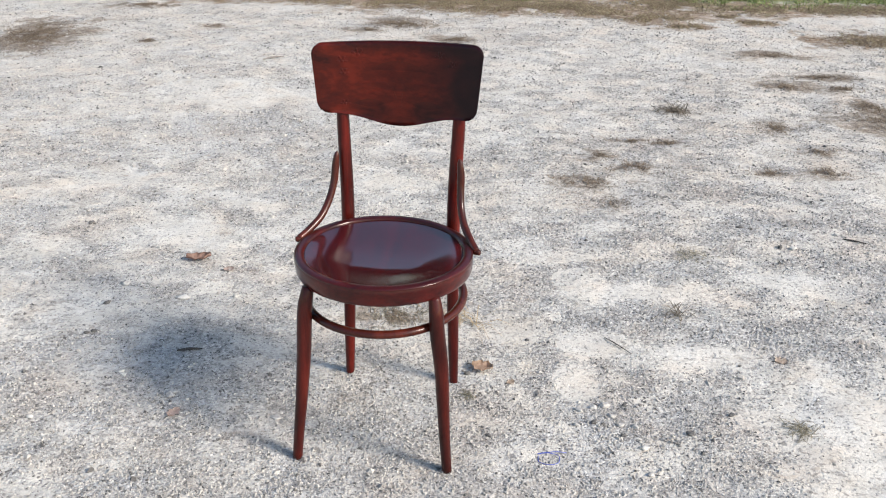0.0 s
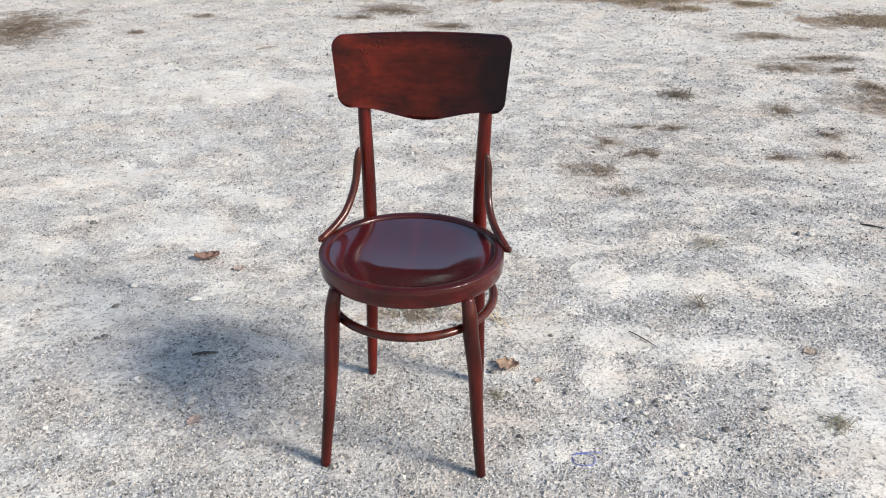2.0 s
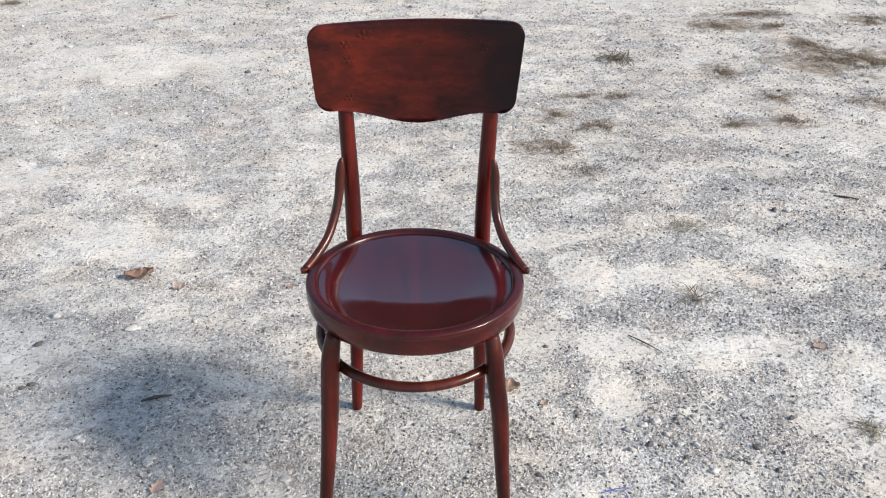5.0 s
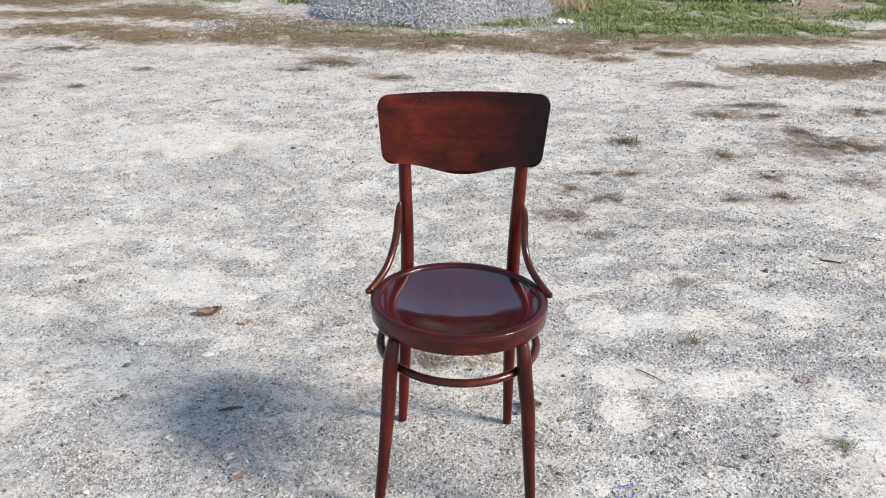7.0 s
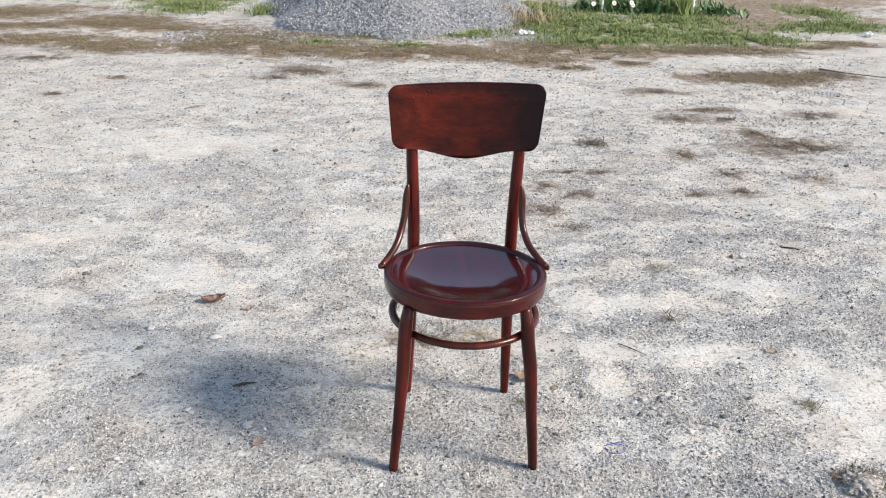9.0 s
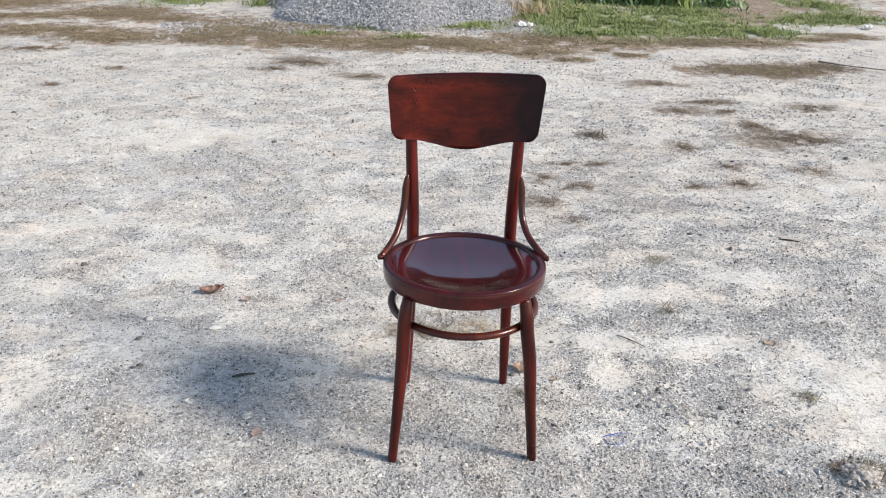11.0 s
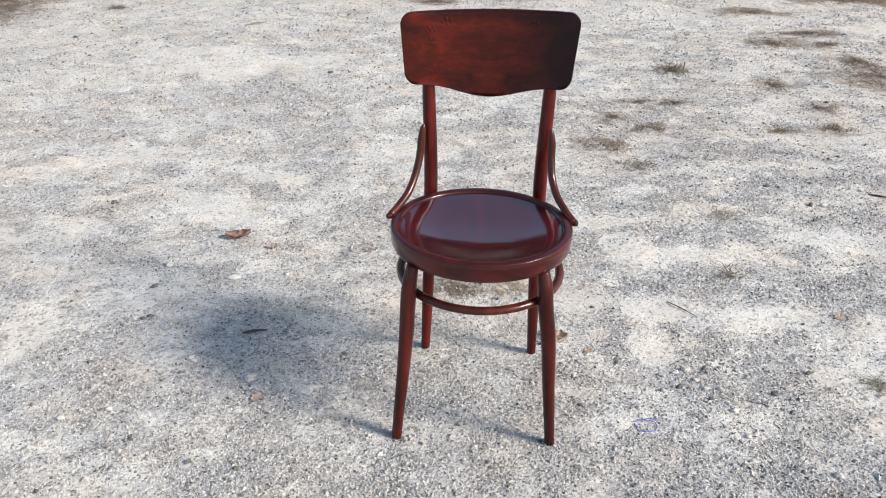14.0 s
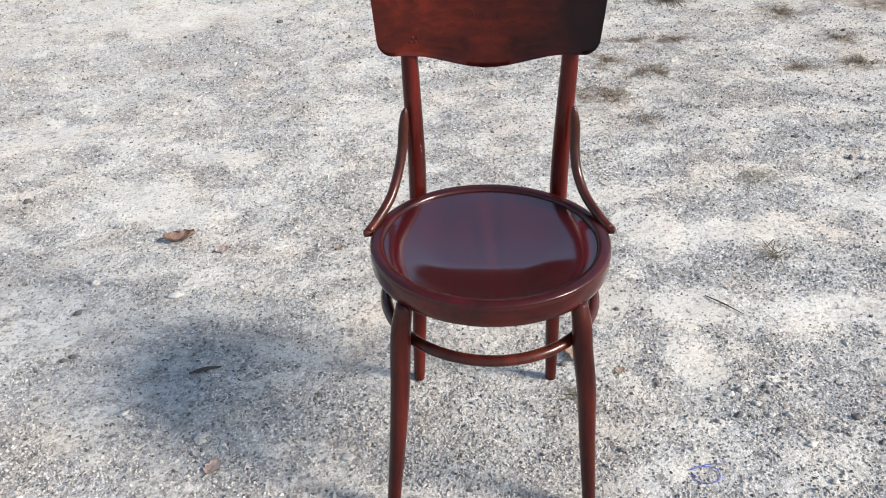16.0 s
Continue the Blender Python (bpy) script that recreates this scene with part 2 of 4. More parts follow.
GREEN_AT = [(2.31, 8.75, 0.62, 0.85), (2.78, 8.15, 0.67, 0.50), (3.43, 7.92, 0.56, 0.40), (3.89, 7.71, 0.31, 0.26), (2.30, 9.55, 0.48, 0.71), (4.72, 8.44, 0.40, 0.24), (5.32, 8.59, 0.40, 0.30), (2.22, 7.66, 0.31, 0.16),
            (-1.44, 9.79, 0.37, 0.39), (3.59, 9.0, 0.45, 0.45), (0.49, 7.89, 0.2, 0.14), (1.31, 8.13, 0.16, 0.2), (-1.67, 10.7, 0.98, 0.41), (5.59, 9.61, 0.29, 0.44)]


def value_noise(x, y, seed):
    """Smooth chance values from -1 to 1 on the unit grid."""
    xi, yi = np.floor(x), np.floor(y)
    u, v = x - xi, y - yi
    u, v = u * u * (3 - 2 * u), v * v * (3 - 2 * v)

    def at(a, b):
        h = np.sin(a * 127.1 + b * 311.7 + seed * 74.7) * 43758.5453
        return 2 * (h - np.floor(h)) - 1

    low = at(xi, yi) * (1 - u) + at(xi + 1, yi) * u
    high = at(xi, yi + 1) * (1 - u) + at(xi + 1, yi + 1) * u
    return low * (1 - v) + high * v


def spread(places, x, y):
    """How far inside the nearest of the patches a point lies: 1 in the middle, 0 well outside; the outlines wander."""
    best = np.zeros_like(x)
    wx = 0.9 * value_noise(x * 5, y * 5, 1) + 0.6 * value_noise(x * 13, y * 13, 2) + 0.4 * value_noise(x * 29, y * 29, 5)
    wy = 0.9 * value_noise(x * 5, y * 5, 3) + 0.6 * value_noise(x * 13, y * 13, 4) + 0.4 * value_noise(x * 29, y * 29, 6)
    for px, py, rx, ry in places:
        d = np.sqrt(((x - px) / rx + 0.72 * wx) ** 2 + ((y - py) / ry + 0.72 * wy) ** 2)
        best = np.maximum(best, np.clip(1.25 - 0.62 * d, 0, 1))
    return best


def dustiness(x, y):
    """Where pale dust lies over the grit: 0 bare grit, 1 dust."""
    v = 0.14 * value_noise(x * 1.9 + 3, y * 2.9, 21) + 0.22 * value_noise(x * 4.3, y * 6.7, 22) + 0.38 * value_noise(x * 9.7, y * 14, 23) + 0.38 * value_noise(x * 21, y * 30, 24)
    return np.clip(0.5 + 0.80 * v + 0.05 * np.clip(y - 3.0, -1.6, 3.0) + 0.05 * np.clip(x - 0.4, 0, 1.6) * np.clip(y - 2.0, 0, 1), 0, 1)


def height(x, y):
    """The ground's unevenness: broad swells that run out under the chair, and crusts and hollows a hand wide."""
    x, y = np.asarray(x, float), np.asarray(y, float)
    near = np.clip((np.hypot(x + 0.12, y - 1.8) - 0.3) / 0.5, 0, 1)
    h = 0.004 * np.sin(7.1 * x + 1.3 * y) * np.cos(5.3 * y - 2.2 * x) + 0.002 * np.sin(23 * x + 3) * np.sin(19 * y + 5 * x)
    h += 0.006 * np.sin(2.1 * x + 0.7) * np.cos(1.7 * y)
    crust = 0.0022 * value_noise(x * 9, y * 11, 41) + 0.0017 * value_noise(x * 21, y * 23, 42) + 0.0016 * np.abs(value_noise(x * 37, y * 41, 43))
    return (h * near + crust) * np.clip((40 - y) / 20, 0, 1)


def stations(low, high, step, first, last, grow=1.12):
    """Sheet lines: even between low and high, then ever wider out to first and last."""
    inner = list(np.arange(low, high + step / 2, step))
    left, right, s = [], [], step
    v = low
    while v > first:
        s *= grow
        v -= s
        left.append(max(v, first))
    v, s = high, step
    while v < last:
        s *= grow
        v += s
        right.append(min(v, last))
    return np.array(left[::-1] + inner + right)


gx, gy = stations(-1.5, 1.9, 0.0135, -6, 8, 1.016), stations(1.1, 3.8, 0.0135, 0.2, 12, 1.016)
gx = np.concatenate([-6 - 1.5 ** np.arange(16, -1, -1.0), gx, 8 + 1.5 ** np.arange(17.0)])
gy = np.concatenate([-8 - 1.5 ** np.arange(16, -1, -1.0), np.arange(-8, 0.15, 0.1), gy, 12 + 1.5 ** np.arange(18.0)])
GX, GY = np.meshgrid(gx, gy)
nx, ny = len(gx), len(gy)
co = np.stack([GX.ravel(), GY.ravel(), height(GX, GY).ravel()], 1)
ij = (np.arange(ny - 1)[:, None] * nx + np.arange(nx - 1)[None, :]).ravel()
quads = np.stack([ij, ij + 1, ij + nx + 1, ij + nx], 1)


def mesh_from(name, verts, faces, smooth=False):
    """A mesh from an array of corners and one of equal-sided faces."""
    me = bpy.data.meshes.new(name)
    sides = faces.shape[1]
    me.vertices.add(len(verts))
    me.vertices.foreach_set("co", np.ascontiguousarray(verts, np.float32).ravel())
    me.loops.add(faces.size)
    me.loops.foreach_set("vertex_index", np.ascontiguousarray(faces, np.int32).ravel())
    me.polygons.add(len(faces))
    me.polygons.foreach_set("loop_start", np.arange(0, faces.size, sides, dtype=np.int32))
    me.polygons.foreach_set("use_smooth", np.full(len(faces), smooth))
    me.update(calc_edges=True)
    return me


def ground_material():
    m, tree, shader = material("sandy_gravel_ground")
    geo = tree.nodes.new("ShaderNodeTexCoord").outputs["Object"]

    def mask(name, lo, hi, wobble, size):
        a = tree.nodes.new("ShaderNodeAttribute")
        a.attribute_name = name
        wide = node(tree, "ShaderNodeMapping", Scale=(0.8, 1.1, 1.0))
        link(tree, geo, wide.inputs[0])
        n = spot_noise(tree, wide.outputs[0], size, 8, 0.7)
        v = calc(tree, "ADD", a.outputs["Fac"], calc(tree, "MULTIPLY", calc(tree, "SUBTRACT", n, 0.5), wobble))
        return ramp(tree, v, [(lo, grey(0)), (hi, grey(1))])

    def cell(size):
        v = node(tree, "ShaderNodeTexVoronoi", Scale=size, Randomness=1.0)
        link(tree, geo, v.inputs["Vector"])
        t = tree.nodes.new("ShaderNodeSeparateColor")
        link(tree, v.outputs["Color"], t.inputs[0])
        return v.outputs["Distance"], t.outputs

    dist_s, tone = cell(190.0)
    dist_m, tone_m = cell(80.0)
    dist_l, tone_l = cell(30.0)
    fine = spot_noise(tree, geo, 420, 3, 0.7)
    mottle = spot_noise(tree, geo, 30, 12, 0.76)
    softer = spot_noise(tree, geo, 7, 6, 0.6)
    tint = spot_noise(tree, geo, 1.1, 5, 0.6)
    grit = ramp(tree, tone[0], [(0.0, (0.10, 0.098, 0.095)), (0.16, (0.29, 0.283, 0.272)), (0.5, (0.42, 0.415, 0.40)), (0.85, (0.60, 0.59, 0.56)), (1.0, (0.76, 0.75, 0.71))])
    grit_m = ramp(tree, tone_m[1], [(0.0, (0.10, 0.10, 0.105)), (0.14, (0.34, 0.335, 0.33)), (0.6, (0.50, 0.49, 0.465)), (1.0, (0.74, 0.73, 0.70))])
    grit = mix(tree, ramp(tree, tone[2], [(0.55, grey(0)), (0.56, grey(0.8))]), grit, grit_m)
    grit = mix(tree, ramp(tree, tint, [(0.42, grey(0)), (0.62, grey(0.25))]), grit, (0.40, 0.385, 0.37))
    grit = mix(tree, 1.0, grit, ramp(tree, mottle, [(0.34, grey(0.60)), (0.46, grey(0.96)), (0.60, grey(1.06))]), "MULTIPLY")
    flecks = ramp(tree, tone_l[0], [(0.07, grey(0.7)), (0.11, grey(0.0))])
    flecks = mix(tree, 1.0, flecks, ramp(tree, dist_l, [(0.15, grey(1)), (0.3, grey(0))]), "MULTIPLY")
    sand_colour = ramp(tree, softer, [(0.3, (0.575, 0.55, 0.49)), (0.5, (0.655, 0.63, 0.572)), (0.7, (0.72, 0.70, 0.645))])
    sand_colour = mix(tree, 1.0, sand_colour, ramp(tree, fine, [(0.3, grey(0.80)), (0.6, grey(1.0))]), "MULTIPLY")
    earth = spot_noise(tree, geo, 2.6, 8, 0.65)
    dusty = mask("dusty", 0.22, 0.78, 1.8, 13)
    dusty = mix(tree, 1.0, dusty, ramp(tree, tone[1], [(0.14, grey(0.12)), (0.28, grey(1))]), "MULTIPLY")
    colour = mix(tree, dusty, grit, sand_colour)
    coarse = mask("coarse", 0.35, 0.85, 1.3, 9)
    colour = mix(tree, calc(tree, "MULTIPLY", coarse, 0.55), colour, mix(tree, 0.25, grit, (0.30, 0.30, 0.305)))
    sandy = mix(tree, 1.0, mask("sand", 0.38, 0.66, 1.5, 14), ramp(tree, tone[1], [(0.08, grey(0.2)), (0.2, grey(0.95))]), "MULTIPLY")
    colour = mix(tree, calc(tree, "MULTIPLY", sandy, 0.88), colour, sand_colour)
    raked = node(tree, "ShaderNodeMapping", Rotation=(0, 0, radians(38)), Scale=(28, 120, 1))
    link(tree, geo, raked.inputs[0])
    scored = ramp(tree, spot_noise(tree, raked.outputs[0], 1.0, 4, 0.6), [(0.58, grey(0)), (0.66, grey(0.55))])
    colour = mix(tree, scored, colour, (0.27, 0.25, 0.225))
    colour = mix(tree, ramp(tree, earth, [(0.54, grey(0)), (0.68, grey(0.45))]), colour, mix(tree, 0.5, colour, (0.36, 0.31, 0.26)))
    colour = mix(tree, flecks, colour, (0.14, 0.135, 0.13))
    clusters = ramp(tree, spot_noise(tree, geo, 3.8, 6, 0.65), [(0.50, grey(0)), (0.60, grey(0.6))])
    specks = ramp(tree, spot_noise(tree, geo, 75, 4, 0.6), [(0.54, grey(0)), (0.61, grey(1))])
    colour = mix(tree, mix(tree, 1.0, clusters, specks, "MULTIPLY"), colour, (0.15, 0.145, 0.14))
    long = node(tree, "ShaderNodeMapping", Scale=(0.45, 1.0, 1.0))
    link(tree, geo, long.inputs[0])
    blots = ramp(tree, spot_noise(tree, long.outputs[0], 34, 6, 0.68), [(0.58, grey(0)), (0.66, grey(0.5))])
    loose = ramp(tree, spot_noise(tree, geo, 2.1, 5, 0.65), [(0.46, grey(0.05)), (0.60, grey(0.9))])
    colour = mix(tree, mix(tree, 1.0, loose, blots, "MULTIPLY"), colour, (0.20, 0.185, 0.165))
    pepper = spot_noise(tree, geo, 52, 4, 0.6)
    colour = mix(tree, ramp(tree, pepper, [(0.585, grey(0)), (0.65, grey(0.55))]), colour, (0.19, 0.18, 0.165))
    salt = spot_noise(tree, geo, 38, 4, 0.6)
    colour = mix(tree, ramp(tree, salt, [(0.60, grey(0)), (0.67, grey(0.5))]), colour, (0.70, 0.68, 0.635))
    halo = tree.nodes.new("ShaderNodeAttribute")
    halo.attribute_name = "earth"
    colour = mix(tree, calc(tree, "MULTIPLY", halo.outputs["Fac"], calc(tree, "MULTIPLY", earth, 0.75)), colour, mix(tree, 0.45, colour, (0.30, 0.245, 0.19)))
    dead = ramp(tree, spot_noise(tree, geo, 60, 8, 0.75), [(0.36, (0.055, 0.042, 0.032)), (0.5, (0.155, 0.122, 0.088)), (0.64, (0.36, 0.31, 0.25))])
    colour = mix(tree, calc(tree, "MULTIPLY", mask("moss", 0.42, 0.86, 2.3, 20), 0.72), colour, dead)
    turf = ramp(tree, spot_noise(tree, geo, 22, 8, 0.75), [(0.34, (0.10, 0.068, 0.048)), (0.5, (0.23, 0.168, 0.115)), (0.66, (0.44, 0.375, 0.29))])
    colour = mix(tree, calc(tree, "MULTIPLY", mask("brown", 0.16, 0.70, 2.2, 12), 0.92), colour, turf)
    lush = ramp(tree, spot_noise(tree, geo, 14, 8, 0.75), [(0.34, (0.075, 0.085, 0.036)), (0.5, (0.165, 0.195, 0.078)), (0.64, (0.33, 0.315, 0.18))])
    colour = mix(tree, mask("green", 0.34, 0.92, 2.0, 8), colour, lush)
    stain = ramp(tree, spot_noise(tree, geo, 4.5, 7, 0.62, 0.5), [(0.36, (0.955, 0.975, 1.0)), (0.5, (0.985, 0.985, 0.98)), (0.64, (1.0, 0.955, 0.915))])
    colour = mix(tree, 1.0, colour, stain, "MULTIPLY")
    rusty = ramp(tree, spot_noise(tree, geo, 11, 8, 0.7), [(0.62, grey(0)), (0.70, grey(0.35))])
    colour = mix(tree, rusty, colour, (0.40, 0.30, 0.24))
    link(tree, colour, shader.inputs["Base Color"])
    shader.inputs["Roughness"].default_value = 0.95
    shader.inputs["Specular IOR Level"].default_value = 0.2
    rough = calc(tree, "ADD", calc(tree, "MULTIPLY", dist_s, -0.5), calc(tree, "MULTIPLY", dist_m, -0.8))
    rough = calc(tree, "ADD", rough, calc(tree, "MULTIPLY", mottle, 2.2))
    bump(tree, shader, rough, 0.8, 0.013)
    relief = calc(tree, "SUBTRACT", 0.66, calc(tree, "MULTIPLY", calc(tree, "MAXIMUM", sandy, calc(tree, "MULTIPLY", dusty, 0.7)), 0.45))
    link(tree, relief, [n for n in tree.nodes if n.bl_idname == "ShaderNodeBump"][0].inputs["Strength"])
    return m


ground = new("ground", mesh_from("ground", co, quads, True))
for name, places in (("sand", SAND_AT + SAND_FAR), ("coarse", COARSE_AT), ("moss", MOSS_FAR), ("brown", BROWN_AT + BROWN_FAR), ("green", GREEN_AT), ("earth", [(x, y, 2.0 * u + 0.05, 1.8 * v + 0.05) for x, y, u, v in MOSS_AT + MOSS_FAR + BROWN_AT])):
    attribute = ground.data.attributes.new(name, "FLOAT", "POINT")
    attribute.data.foreach_set("value", spread(places, co[:, 0], co[:, 1]).astype(np.float32))
attribute = ground.data.attributes["moss"]
attribute.data.foreach_set("value", np.maximum(0.76 * spread(MOSS_AT, co[:, 0], co[:, 1]), spread(MOSS_FAR, co[:, 0], co[:, 1])).astype(np.float32))
attribute = ground.data.attributes.new("dusty", "FLOAT", "POINT")
attribute.data.foreach_set("value", dustiness(co[:, 0], co[:, 1]).astype(np.float32))
ground.data.materials.append(ground_material())
tagged(ground, "pale sandy gravel yard with patches of sand and dead weeds", "ground", kind="structure")


# ---- making meshes ----
def part(name, bm, mat, parent=None, label="", smooth=True):
    """Links a bmesh as one mesh object, under a thing if one is given."""
    me = bpy.data.meshes.new(name)
    bm.normal_update()
    bm.to_mesh(me)
    bm.free()
    if smooth:
        me.polygons.foreach_set("use_smooth", np.ones(len(me.polygons), bool))
    me.materials.append(mat)
    ob = new(name, me)
    ob.parent = parent
    return tagged(ob, label) if label else ob


def thing(name, m, label, category, group=""):
    ob = new(name)
    ob.empty_display_size = 0.05
    ob.matrix_world = m
    return tagged(ob, label, category, group)


def glide(points, steps):
    """A smooth line through points (each with any further values, such as radii)."""
    p = [Vector(q) for q in points]
    p = [p[0] * 2 - p[1]] + p + [p[-1] * 2 - p[-2]]
    out = []
    for k in range(1, len(p) - 2):
        for s in range(steps):
            u = s / steps
            a, b, c, d = p[k - 1], p[k], p[k + 1], p[k + 2]
            out.append(0.5 * ((2 * b) + (c - a) * u + (2 * a - 5 * b + 4 * c - d) * u * u + (3 * b - a - 3 * c + d) * u ** 3))
    out.append(p[-2])
    return out


def rod(bm, line, radii, sides=16, closed=False, round_ends=True, flat=1.0):
    """A rod along a line of places with one radius each; flat squeezes it across its second axis."""
    places, sizes = [Vector(q) for q in line], list(radii)
    if round_ends and not closed:
        for end in (0, -1):
            q, r = places[end], sizes[end]
            way = (q - places[1 if end == 0 else -2]).normalized()
            extra = [(q + way * r * 0.35 * math.sin(a), r * math.cos(a)) for a in (0.5, 1.0, 1.35)]
            for e, s in extra:
                if end == 0:
                    places.insert(0, e), sizes.insert(0, s)
                else:
                    places.append(e), sizes.append(s)
    n = len(places)
    rings, up = [], None
    for k in range(n):
        a = places[(k - 1) % n] if closed or k else places[0]
        b = places[(k + 1) % n] if closed or k < n - 1 else places[-1]
        way = (b - a).normalized()
        if up is None:
            up = way.orthogonal().normalized() if abs(way.z) > 0.9 else Vector((0, 0, 1))
            if abs(way.z) > 0.9:
                up = Vector((0, 1, 0))
        side = way.cross(up).normalized()
        up = side.cross(way).normalized()
        rings.append([bm.verts.new(places[k] + sizes[k] * (math.cos(t) * side + flat * math.sin(t) * up)) for t in (2 * math.pi * j / sides for j in range(sides))])
    for k in range(n if closed else n - 1):
        r, s = rings[k], rings[(k + 1) % n]
        for j in range(sides):
            bm.faces.new((r[j], r[(j + 1) % sides], s[(j + 1) % sides], s[j]))
    if not closed:
        bm.faces.new(rings[0][::-1])
        bm.faces.new(rings[-1])
    return bm


def turned(bm, profile, sides=96, closed=True):
    """A ring turned about z from (radius, height) pairs."""
    rings = []
    for r, z in profile:
        rings.append([bm.verts.new((r * math.cos(t), r * math.sin(t), z)) for t in (2 * math.pi * j / sides for j in range(sides))])
    for k in range(len(rings) if closed else len(rings) - 1):
        a, b = rings[k], rings[(k + 1) % len(rings)]
        for j in range(sides):
            bm.faces.new((a[j], a[(j + 1) % sides], b[(j + 1) % sides], b[j]))
    return rings


# ---- the chair ----
chair = thing("bentwood_chair", pose(-0.1200, 1.797, 0, 0, 0, -7.4), "glossy dark mahogany bentwood chair with round seat on gravel", "chair")

# the seat's bent hoop, its rounded rim and the dished panel let into it
def oval(bm):
    for v in bm.verts:
        v.co.x, v.co.y = v.co.x * 0.980, v.co.y * 0.956 - 0.002
    return bm


bm = bmesh.new()
turned(bm, [(0.176, 0.424), (0.1762, 0.436), (0.1765, 0.4440), (0.1780, 0.4466), (0.1810, 0.4480), (0.1860, 0.4488), (0.1910, 0.4484), (0.1950, 0.4472), (0.1975, 0.4458), (0.1983, 0.4444),
            (0.1976, 0.4430), (0.1977, 0.4418), (0.1985, 0.4404), (0.1986, 0.4350), (0.1984, 0.4270), (0.1980, 0.4180), (0.1966, 0.4100), (0.1948, 0.4066), (0.1915, 0.4050), (0.176, 0.4045), (0.166, 0.4050), (0.166, 0.416)])
part("seat_rim", oval(bm), WOOD_RING, chair, "steam-bent rounded mahogany seat hoop")
bm = bmesh.new()
rings = turned(bm, [(0.1758, 0.415), (0.1758, 0.44)] + [(0.1750 - 0.1735 * k / 44, 0.44) for k in range(45)], 144, closed=False)
bm.faces.new(rings[-1])
bm.faces.new(rings[0][::-1])


# the dish: its slope going forwards from the lowest place, and going back from it
LOW_Y = -0.036
FORE = [(0.0, 0.0), (0.012, 0.020), (0.026, 0.100), (0.045, 0.150), (0.100, 0.165), (0.145, 0.160)]
AFT = [(0.0, 0.0), (0.040, 0.030), (0.095, 0.110), (0.150, 0.135), (0.215, 0.100)]


def risen(slopes):
    d = np.linspace(0, slopes[-1][0], 160)
    return d, np.cumsum(np.interp(d, [q[0] for q in slopes], [q[1] for q in slopes])) * (d[1] - d[0])


fore, aft = risen(FORE), risen(AFT)


def bowl(x, y):
    d = y - LOW_Y
    return float(np.interp(math.hypot(0.45 * x, min(d, 0.0)), *fore)) + float(np.interp(max(d, 0.0), *aft))


def dished(x, y):
    """The panel is pressed into a shallow bowl that meets the hoop level all round."""
    r = max(math.hypot(x, y), 1e-6)
    edge = bowl(x / r * 0.1758, y / r * 0.1758)
    u = min(max((r / 0.1758 - 0.45) / 0.55, 0.0), 1.0)
    return 0.4232 + bowl(x, y) + (0.0190 - edge) * u * u * (3 - 2 * u)


for ring in rings[1:]:
    for v in ring:
        v.co.z = dished(v.co.x, v.co.y)
for v in rings[0]:
    v.co.z = 0.415
part("seat_panel", oval(bm), WOOD_SEAT, chair, "mirror-glossy dark red dished plywood seat panel")

for s in (-1, 1):
    # front leg, swept outwards to its foot
    bm = bmesh.new()
    top = -0.004 if s > 0 else -0.002
    line = glide([(s * 0.1340 + top, -0.1290, 0.408, 0.0128), (s * 0.1400 + top, -0.1385, 0.372, 0.0156), (s * 0.1430 + top, -0.1440, 0.330, 0.0162), (s * 0.1490, -0.1520, 0.250, 0.0155), (s * 0.1550 - (0.0 if s > 0 else 0.002), -0.1630, 0.150, 0.0135),
                  (s * 0.1610 - (0.0 if s > 0 else 0.004), -0.1740, 0.065, 0.0118), (s * 0.1660 - (0.0 if s > 0 else 0.005), -0.1830 + (0.006 if s > 0 else 0.0), -0.004, 0.0108)], 5)
    part("front_leg", rod(bm, [q[:3] for q in line], [q[3] for q in line], 18, round_ends=False), WOOD_LEG, chair)
for s in (-1, 1):
    # rear leg and back post in one bent piece
    bm = bmesh.new()
    line = glide([(s * 0.1345, 0.1720, -0.004, 0.0105), (s * 0.1310, 0.1700, 0.120, 0.0132), (s * 0.1270, 0.1690, 0.280, 0.0148), (s * 0.1255, 0.1700, 0.400, 0.0156),
                  (s * 0.1260, 0.1740, 0.520, 0.0154), (s * 0.1325, 0.1860, 0.680, 0.0144), (s * 0.1355, 0.1960, 0.830, 0.0110)], 5)
    part("rear_post", rod(bm, [(q[0] + 0.004 * min(1, q[2] / 0.4), q[1], q[2]) for q in line], [q[3] for q in line], 18, round_ends=True), WOOD_ROD, chair)
for s in (-1, 1):
    # brace from the post down to the side of the seat
    bm = bmesh.new()
    line = glide([(s * 0.1400 + 0.003, 0.1540, 0.610, 0.0024), (s * 0.1420 + 0.003, 0.1525, 0.600, 0.0064), (s * 0.1445 + 0.003, 0.1500, 0.575, 0.0088), (s * 0.1465 + 0.002, 0.1420, 0.540, 0.0086), (s * 0.1520, 0.1250, 0.505, 0.0084),
                  (s * 0.1640, 0.0950, 0.474, 0.0084), (s * 0.1820, 0.0600, 0.455, 0.0082), (s * 0.1985, 0.0300, 0.444, 0.0078)], 6)
    brace = part("arm_brace", rod(bm, [q[:3] for q in line], [q[3] for q in line], 14), WOOD_BRACE, chair)
    bm = bmesh.new()
    rod(bm, [(s * 0.1950, 0.0320, 0.4405), (s * 0.2060, 0.0275, 0.4415)], [0.0072, 0.0066], 12)
    part("screw_cap", bm, WOOD_BRACE, brace)

